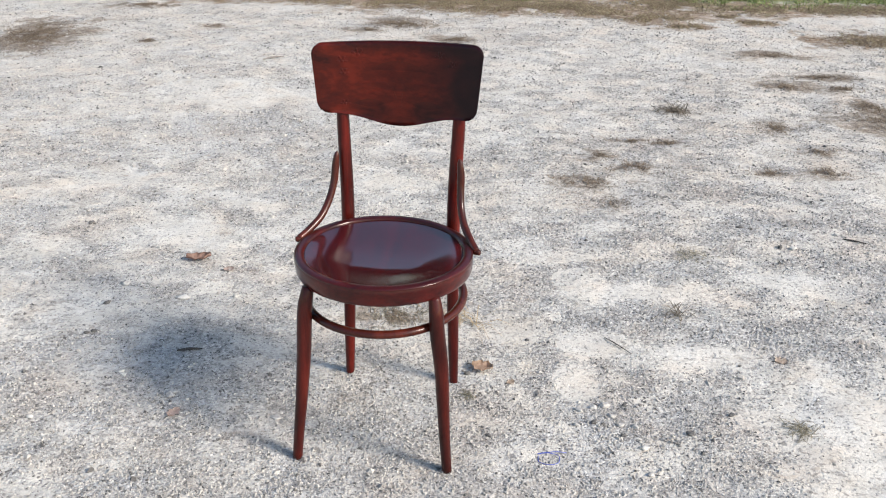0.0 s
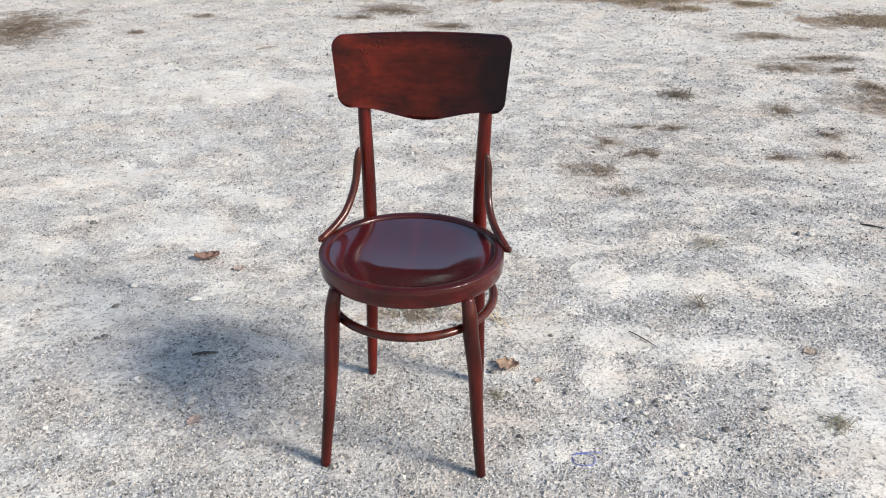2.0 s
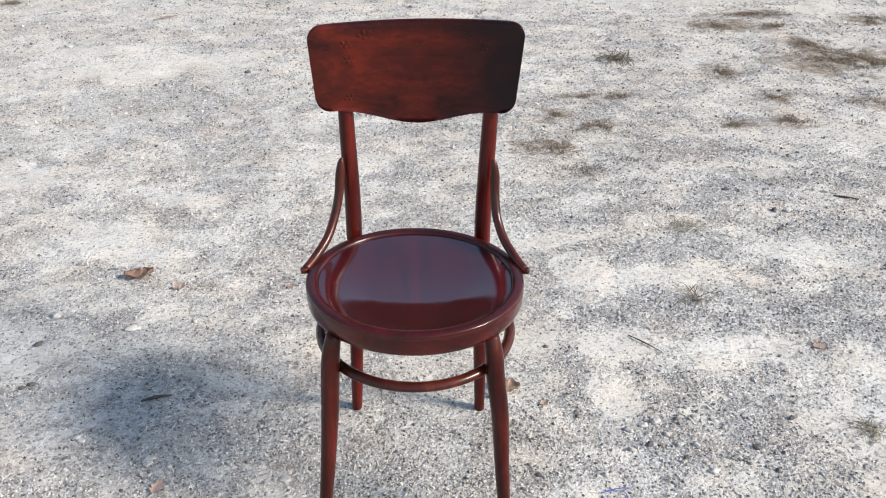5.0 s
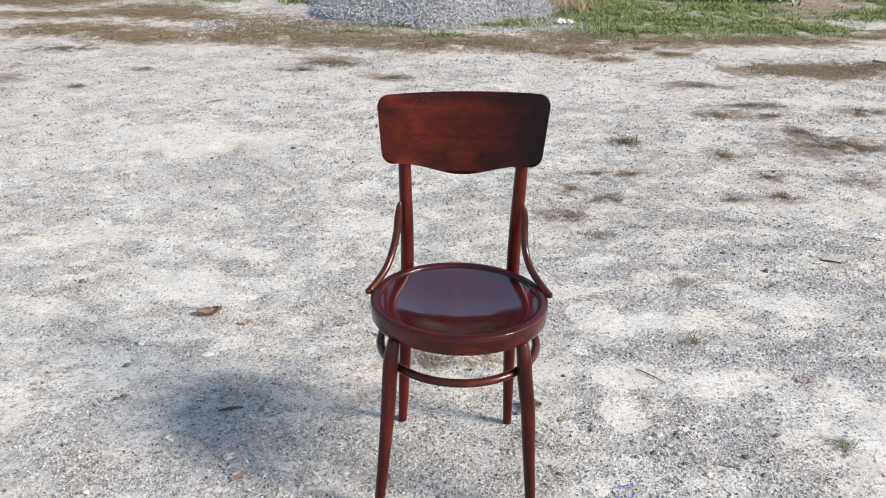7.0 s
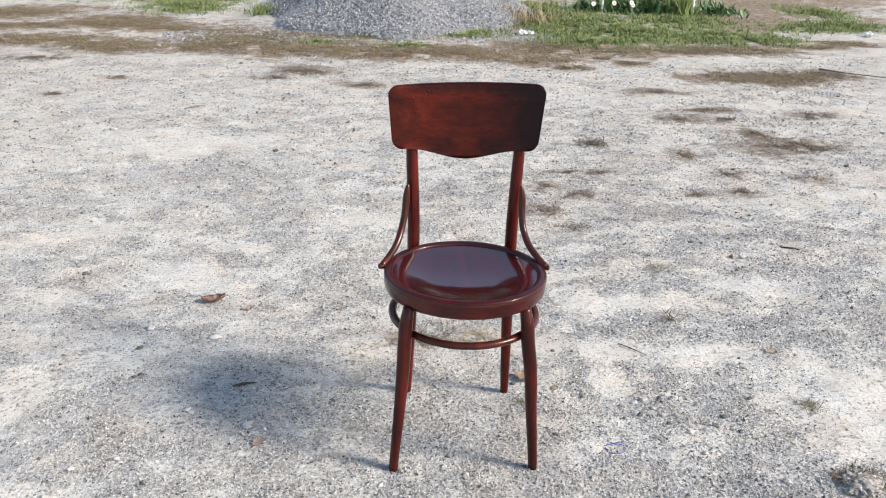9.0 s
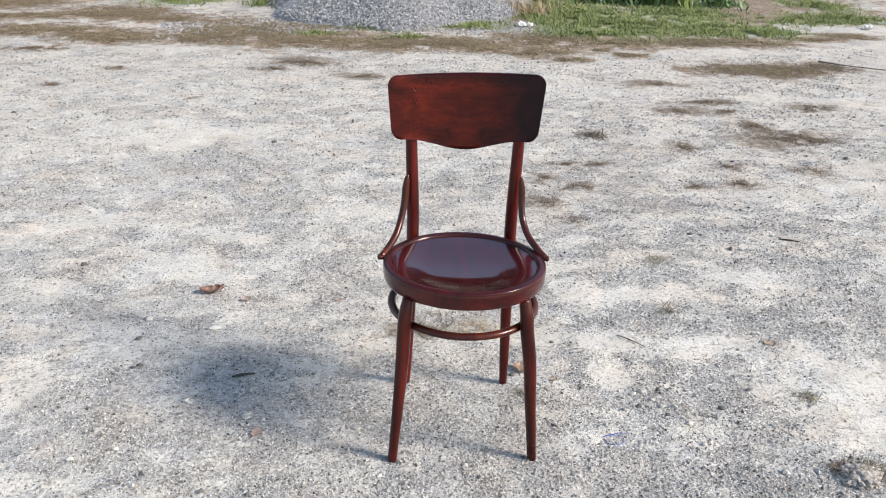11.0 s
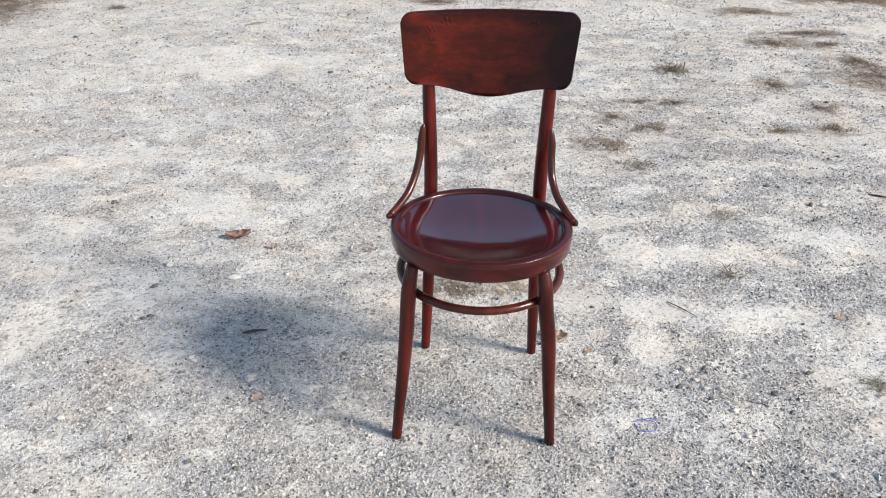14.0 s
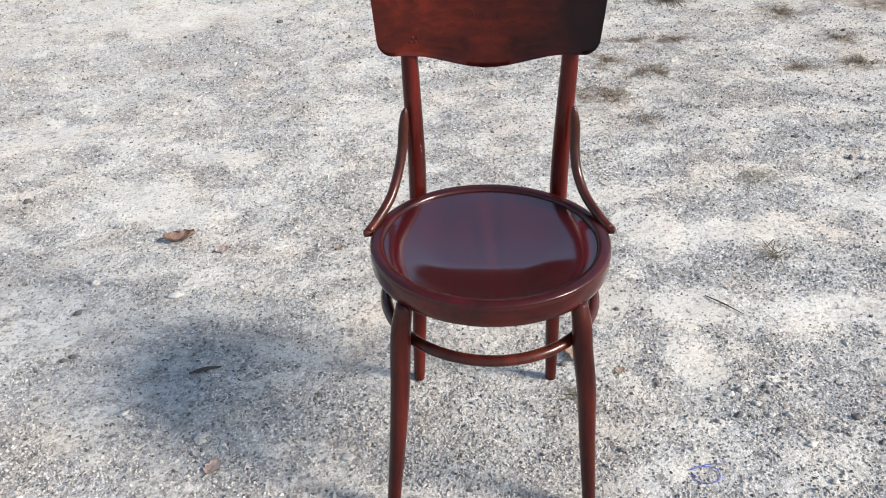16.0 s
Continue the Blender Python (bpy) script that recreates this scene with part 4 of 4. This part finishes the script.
tagged(blades(clumped(np.concatenate([within(MOSS_AT, 8500, 11), within(MOSS_FAR, 15000, 12)]), 0.07, -0.10, 3), MOSS, "dead_weeds", 0.034, 1.44, 0.0014, 12), "matted dead brown weeds on the gravel", "dead weeds", kind="stuff")
tagged(blades(outside_pile(clumped(within(BROWN_AT + BROWN_FAR[2:3] + BROWN_FAR[-2:], 15000, 13), 0.16, -0.25, 7)), GRASS_BROWN, "dry_grass", 0.040, 1.40, 0.0026, 14), "dry brown-green grass along the yard's edge", "grass", kind="stuff")
tagged(blades(np.concatenate([outside_pile(clumped(within([(x, y, 1.25 * u, 1.25 * v) for x, y, u, v in GREEN_AT], 9000, 15), 0.2, -0.13, 9)), within([(0.75, 7.95, 0.25, 0.10), (1.15, 7.95, 0.25, 0.10), (0.25, 7.85, 0.25, 0.09), (-0.2, 7.6, 0.2, 0.1), (0.55, 7.4, 0.2, 0.1)], 6000, 27)]), GRASS_GREEN, "green_grass", 0.055, 1.20, 0.0034, 16), "green grass verge beyond the gravel yard", "grass", kind="stuff")

# straw tuft at the foot of the heap
rng = np.random.default_rng(21)
tagged(blades(rng.standard_normal((420, 2)) * (0.22, 0.12) + (1.80, 8.85), STRAW, "straw_tuft", 0.30, 1.15, 0.0035, 22), "tuft of dry yellow straw beside the stone heap", "dry grass")
rng = np.random.default_rng(25)
tagged(blades(rng.standard_normal((220, 2)) * (0.09, 0.08) + (-0.64, 9.25), GRASS_GREEN, "grass_tuft", 0.13, 0.8, 0.004, 26), "green grass tuft growing at the stone heap", "grass")


def lump(kind):
    bm = bmesh.new()
    if kind == "round":
        bmesh.ops.create_icosphere(bm, subdivisions=1, radius=1.0)
    else:
        tips = [bm.verts.new(q) for q in ((1, 0, 0), (0, 1, 0), (-1, 0, 0), (0, -1, 0), (0, 0, 1), (0, 0, -1))]
        for k in range(4):
            bm.faces.new((tips[k], tips[(k + 1) % 4], tips[4]))
            bm.faces.new((tips[(k + 1) % 4], tips[k], tips[5]))
    bm.verts.index_update()
    v = np.array([q.co[:] for q in bm.verts])
    f = np.array([[q.index for q in face.verts] for face in bm.faces])
    bm.free()
    return v, f


LUMPS = {"round": lump("round"), "sharp": lump("sharp")}


def scatter(name, places, radii, seed, flat=(0.55, 0.95), sink=0.25, kind="round"):
    """Many broken stones, each a jittered lump of twenty or eight sides, joined into one mesh."""
    rng = np.random.default_rng(seed)
    lump_v, lump_f = LUMPS[kind]
    n, corners = len(places), len(lump_v)
    shape = lump_v[None] * (1 + 0.28 * rng.standard_normal((n, corners, 1)).clip(-1.5, 1.5))
    size = np.stack([radii * (0.8 + 0.6 * rng.random(n)), radii * (0.7 + 0.4 * rng.random(n)), radii * (flat[0] + (flat[1] - flat[0]) * rng.random(n))], 1)
    shape = shape * size[:, None, :]
    a = rng.random(n) * 2 * np.pi
    c, s = np.cos(a)[:, None], np.sin(a)[:, None]
    x, y = shape[:, :, 0] * c - shape[:, :, 1] * s, shape[:, :, 0] * s + shape[:, :, 1] * c
    tilt = rng.standard_normal((n, 1)) * 0.35
    z = shape[:, :, 2] + x * tilt
    verts = np.stack([x + places[:, :1], y + places[:, 1:2], z + places[:, 2:3] + (size[:, 2:3] * (0.5 - sink))], 2).reshape(-1, 3)
    faces = (lump_f[None] + (np.arange(n) * corners)[:, None, None]).reshape(-1, 3)
    return mesh_from(name, verts, faces)


# grit: thick where the camera passes near, thin on the sand
rng = np.random.default_rng(5)
n = 330000
gy_ = 0.60 + 6.3 * rng.random(n) ** 1.9
across = rng.random(n)
gx_ = -0.45 - 0.52 * gy_ + across * (0.75 + 1.18 * gy_)
keep = rng.random(n) > spread(SAND_AT + SAND_FAR, gx_, gy_) * 1.1
keep &= rng.random(n) > spread(MOSS_AT + MOSS_FAR + BROWN_AT, gx_, gy_) * 1.0
keep &= rng.random(n) < np.clip((gy_ - 0.6 + 0.25 * value_noise(gx_ * 4, gy_ * 4, 8)) / 0.6, 0, 1) * np.clip(np.minimum(across, 1 - across) / 0.12, 0, 1)
keep &= rng.random(n) > np.clip((dustiness(gx_, gy_) - 0.2) * 1.3, 0, 0.8)
gx_, gy_ = gx_[keep], gy_[keep]
sizes = (0.0016 + 0.0025 * rng.random(len(gx_)) ** 2.2) * (1 + 0.22 * np.clip(gy_ - 2.0, 0, 4))
sizes = np.where(rng.random(len(gx_)) < 0.012, sizes * 2.0, sizes) * (1 + 0.1 * spread(COARSE_AT, gx_, gy_))
me = scatter("grit", np.stack([gx_, gy_, height(gx_, gy_)], 1), sizes, 6, kind="sharp")
me.materials.append(GRIT)
tagged(new("grit", me), "loose grey and white grit strewn over the ground", "gravel", kind="stuff")


# larger chips, scattered out to the far edge of the yard
rng = np.random.default_rng(31)
n = 56000
cy = 1.1 + 7.4 * rng.random(n) ** 1.05
across = rng.random(n)
cx = -0.6 - 0.56 * cy + across * (1.0 + 1.28 * cy)
keep = 0.55 - dustiness(cx, cy) + 0.2 * rng.standard_normal(n) > 0.1
keep &= rng.random(n) > spread(SAND_AT + SAND_FAR, cx, cy) * 0.8
keep &= rng.random(n) > spread(MOSS_AT + MOSS_FAR + BROWN_AT, cx, cy) * 1.1
keep &= rng.random(n) < np.clip(np.minimum(across, 1 - across) / 0.1, 0, 1)
cx, cy = cx[keep], cy[keep]
me = scatter("stone_chips", np.stack([cx, cy, height(cx, cy)], 1), (0.0018 + 0.0036 * rng.random(len(cx)) ** 2.8) * (1 + 0.8 * np.clip((cy - 2) / 3, 0, 1)), 32, (0.4, 0.8), kind="sharp")
me.materials.append(stones("grey_stone_chips", [(0.0, (0.12, 0.117, 0.11)), (0.12, (0.30, 0.293, 0.28)), (0.6, (0.43, 0.42, 0.395)), (1.0, (0.54, 0.525, 0.49))], 150))
tagged(new("stone_chips", me), "dark and pale stone chips strewn over the yard", "gravel", kind="stuff")

# crumbs of loosened soil where the surface is broken up
rng = np.random.default_rng(17)
crumbs = within(COARSE_AT + MOSS_AT, 1000, 18)
crumbs = np.concatenate([clumped(crumbs, 0.07, 0.0, 5), within([(0.64, 3.17, 0.09, 0.06), (0.83, 3.22, 0.11, 0.05), (1.22, 2.78, 0.07, 0.04), (1.0, 3.0, 0.06, 0.02), (-0.30, 1.62, 0.07, 0.03), (1.69, 3.06, 0.14, 0.02), (1.23, 3.28, 0.12, 0.04), (0.81, 3.24, 0.06, 0.02), (0.92, 2.23, 0.10, 0.02), (1.33, 3.00, 0.14, 0.03), (0.46, 1.86, 0.10, 0.05), (0.55, 1.72, 0.06, 0.04)], 4000, 20)])
me = scatter("soil_crumbs", np.concatenate([crumbs, height(crumbs[:, 0], crumbs[:, 1])[:, None]], 1), 0.0020 + 0.0032 * rng.random(len(crumbs)) ** 2.6, 19)
me.materials.append(stones("grey_soil_crumbs", [(0.0, (0.12, 0.115, 0.11)), (0.5, (0.29, 0.28, 0.265)), (1.0, (0.48, 0.47, 0.44))], 200))
tagged(new("soil_crumbs", me), "dark grey crumbs of loosened soil on the ground", "gravel", kind="stuff")


# the heap of crushed stone
def heap(x, y):
    d = np.hypot((x - PILE[0]) / 1.0, y - PILE[1]) / PILE[2]
    wob = 0.10 * np.sin(3 * np.arctan2(y - PILE[1], x - PILE[0]) + 1) + 0.05 * np.sin(7 * np.arctan2(y - PILE[1], x - PILE[0]))
    return 0.85 * np.clip(1 - d + wob, 0, 1) ** 1.15


rng = np.random.default_rng(8)
hx = np.linspace(-2.1, 2.1, 70) + PILE[0]
hy = np.linspace(-1.95, 1.95, 66) + PILE[1]
HX, HY = np.meshgrid(hx, hy)
HZ = heap(HX, HY) - 0.02
cells_ = (np.arange(65)[:, None] * 70 + np.arange(69)[None, :]).ravel()
me = mesh_from("heap_core", np.stack([HX.ravel(), HY.ravel(), HZ.ravel()], 1), np.stack([cells_, cells_ + 1, cells_ + 71, cells_ + 70], 1), True)
me.materials.append(plain("stone_dust", (0.27, 0.275, 0.29), 0.95, 0.4, 30))
core = new("gravel_mound", me)
tagged(core, "heap of blue-grey crushed stone beyond the yard", "gravel mound")
n = 90000
px, py = PILE[0] + 4.0 * (rng.random(n) - 0.5), PILE[1] - 1.9 + 2.6 * rng.random(n) ** 1.3
keep = heap(px, py) > 0.015 + 0.05 * rng.random(n)
px, py = px[keep], py[keep]
me = scatter("crushed_stone", np.stack([px, py, heap(px, py)], 1), 0.0048 + 0.0072 * rng.random(len(px)) ** 1.7, 9, (0.6, 1.0), 0.2, "sharp")
me.materials.append(CRUSHED)
crushed = new("crushed_stone", me)
crushed.parent = core
tagged(crushed, kind="stuff")
n = 16000
px, py = -1.5 + 3.7 * rng.random(n), 7.3 + 1.6 * rng.random(n)
near = heap(px, py)
keep = (near < 0.03) & (rng.random(n) < np.exp(-((py - 8.0) / 0.45) ** 2)) & (np.array([noise.noise(Vector((x * 2.2, y * 2.2, 1))) for x, y in zip(px, py)]) > -0.15)
me = scatter("spilled_stone", np.stack([px, py, height(px, py)], 1)[keep], 0.004 + 0.006 * rng.random(int(keep.sum())), 10, kind="sharp")
me.materials.append(CRUSHED)
tagged(new("spilled_stone", me), "crushed stone spilled round the foot of the heap", "gravel", kind="stuff")


# ---- flower bed beyond the grass ----
def leafy_plant(x, y, count, length, lean, wide, label, seed, mat=FOLIAGE, size=0.10):
    rng = np.random.default_rng(seed)
    ob = thing("leafy_plant", pose(x, y, 0), label, "plant", "plants in the flower bed")
    leaves = blades(rng.standard_normal((count, 2)) * size + (x, y), mat, "leaves", length, lean, wide, seed)
    leaves.data.transform(Matrix.Translation((-x, -y, 0)))
    leaves.parent = ob
    tagged(leaves, kind="stuff")
    return ob


leafy_plant(2.95, 9.75, 260, 0.20, 0.85, 0.012, "green leafy plant in the flower bed", 31, FOLIAGE, 0.13)
leafy_plant(3.30, 9.75, 260, 0.22, 0.85, 0.012, "green leafy plant in the flower bed", 32, FOLIAGE, 0.13)
leafy_plant(3.62, 9.65, 300, 0.24, 0.75, 0.011, "green leafy plant in the flower bed", 33, FOLIAGE, 0.13)
leafy_plant(3.85, 9.50, 200, 0.22, 0.6, 0.010, "pale green leafy plant in the flower bed", 34, GRASS_GREEN, 0.09)
leafy_plant(4.25, 9.62, 520, 0.13, 1.0, 0.012, "low dark green shrub beyond the grass", 35, FOLIAGE, 0.17)


def daisy(x, y, stem, seed):
    rng = random.Random(seed)
    ob = thing("flower", on_ground(x, y), "white flower on a green stem in the flower bed", "flower", "white flowers")
    top = (rng.uniform(-0.03, 0.03), -0.03, stem)
    bm = bmesh.new()
    part("stem", rod(bm, glide([(0, 0, -0.01), (0.0, -0.01, stem * 0.6), top], 4), [0.003] * 9, 6), FOLIAGE, ob)
    bm = bmesh.new()
    frame_ = Matrix.Translation(top) @ Matrix.Rotation(radians(rng.uniform(45, 75)), 4, "X")
    for k in range(9):
        turn = Matrix.Rotation(2 * math.pi * k / 9, 4, "Z")
        ring = [bm.verts.new(frame_ @ turn @ Vector(q)) for q in ((0.004, -0.003, 0), (0.016, -0.008, 0.003), (0.026, -0.004, 0.001), (0.026, 0.004, 0.001), (0.016, 0.008, 0.003), (0.004, 0.003, 0))]
        bm.faces.new(ring)
    part("petals", bm, PETAL, ob)
    bm = bmesh.new()
    bmesh.ops.create_icosphere(bm, subdivisions=2, radius=0.009, matrix=frame_ @ Matrix.Diagonal((1, 1, 0.5, 1)))
    part("flower_eye", bm, POLLEN, ob)
    return ob


for k, (x, y, z) in enumerate([(2.83, 9.50, 0.10), (3.10, 9.48, 0.12), (3.24, 9.46, 0.13), (3.31, 9.48, 0.10)]):
    daisy(x, y, z, k)

for x, y in ((2.98, 9.55), (3.98, 9.42)):
    bm = bmesh.new()
    bmesh.ops.create_cube(bm, size=1.0, matrix=Matrix.Translation((0, 0, 0.22)) @ Matrix.Diagonal((0.022, 0.022, 0.46, 1)))
    bmesh.ops.bevel(bm, geom=list(bm.edges), offset=0.003, segments=2, affect="EDGES")
    stake = part("garden_stake", bm, PAINTED, None, "", False)
    stake.matrix_world = on_ground(x, y, 20)
    tagged(stake, "white painted garden stake in the flower bed", "stake")


def paper(x, y, size, seed):
    bm = bmesh.new()
    bmesh.ops.create_grid(bm, x_segments=14, y_segments=10, size=1.0)
    for v in bm.verts:
        p = v.co.copy()
        v.co = Vector((p.x * size * 1.3, p.y * size * 0.8, size * (0.35 + 0.8 * noise.noise(p * 1.3 + Vector((seed, 0, 0))) + 0.25 * noise.noise(p * 3.1))))
    bmesh.ops.solidify(bm, geom=list(bm.faces), thickness=0.0015)
    low = min(v.co.z for v in bm.verts)
    for v in bm.verts:
        v.co.z -= low
    ob = part("paper_scrap", bm, PAPER, None, "", False)
    ob.matrix_world = on_ground(x, y, seed * 30)
    return tagged(ob, "crumpled white paper scrap on the grass edge", "litter")


paper(1.72, 8.02, 0.048, 1)
paper(5.14, 7.94, 0.050, 2)


# ---- the tall trees beyond the yard, which the glossy seat mirrors ----
def tree(x, y, tall, seed):
    rng = np.random.default_rng(seed)
    pick = random.Random(seed)
    ob = thing("tree", pose(x, y, 0), "tall dense dark green tree beyond the yard", "tree", "trees beyond the yard")
    bm = bmesh.new()
    lean = pick.uniform(-0.4, 0.4)
    line = glide([(0, 0, -0.1, 0.26), (0.1 * lean, 0, tall * 0.3, 0.20), (lean, 0.2, tall * 0.62, 0.12), (lean * 1.3, 0.1, tall * 0.9, 0.04)], 4)
    rod(bm, [q[:3] for q in line], [q[3] for q in line], 10)
    for k in range(7):
        a, z = pick.uniform(0, 6.28), tall * pick.uniform(0.3, 0.7)
        reach = tall * pick.uniform(0.14, 0.24)
        limb = glide([(lean * z / tall, 0, z, 0.08), (lean * z / tall + 0.5 * reach * math.cos(a), 0.5 * reach * math.sin(a), z + 0.25 * reach, 0.05),
                      (lean * z / tall + reach * math.cos(a), reach * math.sin(a), z + 0.7 * reach, 0.02)], 3)
        rod(bm, [q[:3] for q in limb], [q[3] for q in limb], 7)
    part("trunk", bm, TWIG, ob)
    n = 2600
    hub = rng.standard_normal((26, 3)) * (tall * 0.13, tall * 0.13, tall * 0.17) + (lean, 0, tall * 0.62)
    at = hub[rng.integers(0, 26, n)] + rng.standard_normal((n, 3)) * tall * 0.055
    at[:, 2] = np.clip(at[:, 2], tall * 0.12, tall)
    u = rng.standard_normal((n, 3))
    u /= np.linalg.norm(u, axis=1)[:, None]
    v = np.cross(u, rng.standard_normal((n, 3)))
    v /= np.linalg.norm(v, axis=1)[:, None]
    s = (0.26 + 0.26 * rng.random(n))[:, None]
    verts = np.stack([at - u * s, at + v * s * 0.6, at + u * s, at - v * s * 0.6], 1).reshape(-1, 3)
    me = mesh_from("crown", verts, np.arange(n * 4).reshape(-1, 4))
    me.materials.append(FOLIAGE_DARK)
    crown = new("crown", me)
    crown.parent = ob
    return ob


for k, (x, tall) in enumerate([(-17, 10.2), (-12.4, 10.9), (-8.3, 10.0), (-4.6, 10.8), (-0.6, 10.4), (3.2, 11.1), (7.3, 10.3), (11.6, 10.8), (16.2, 10.0), (20.5, 10.6)]):
    tree(x, 27.0 + 1.4 * math.sin(k * 2.3), tall * 1.02, 60 + k)
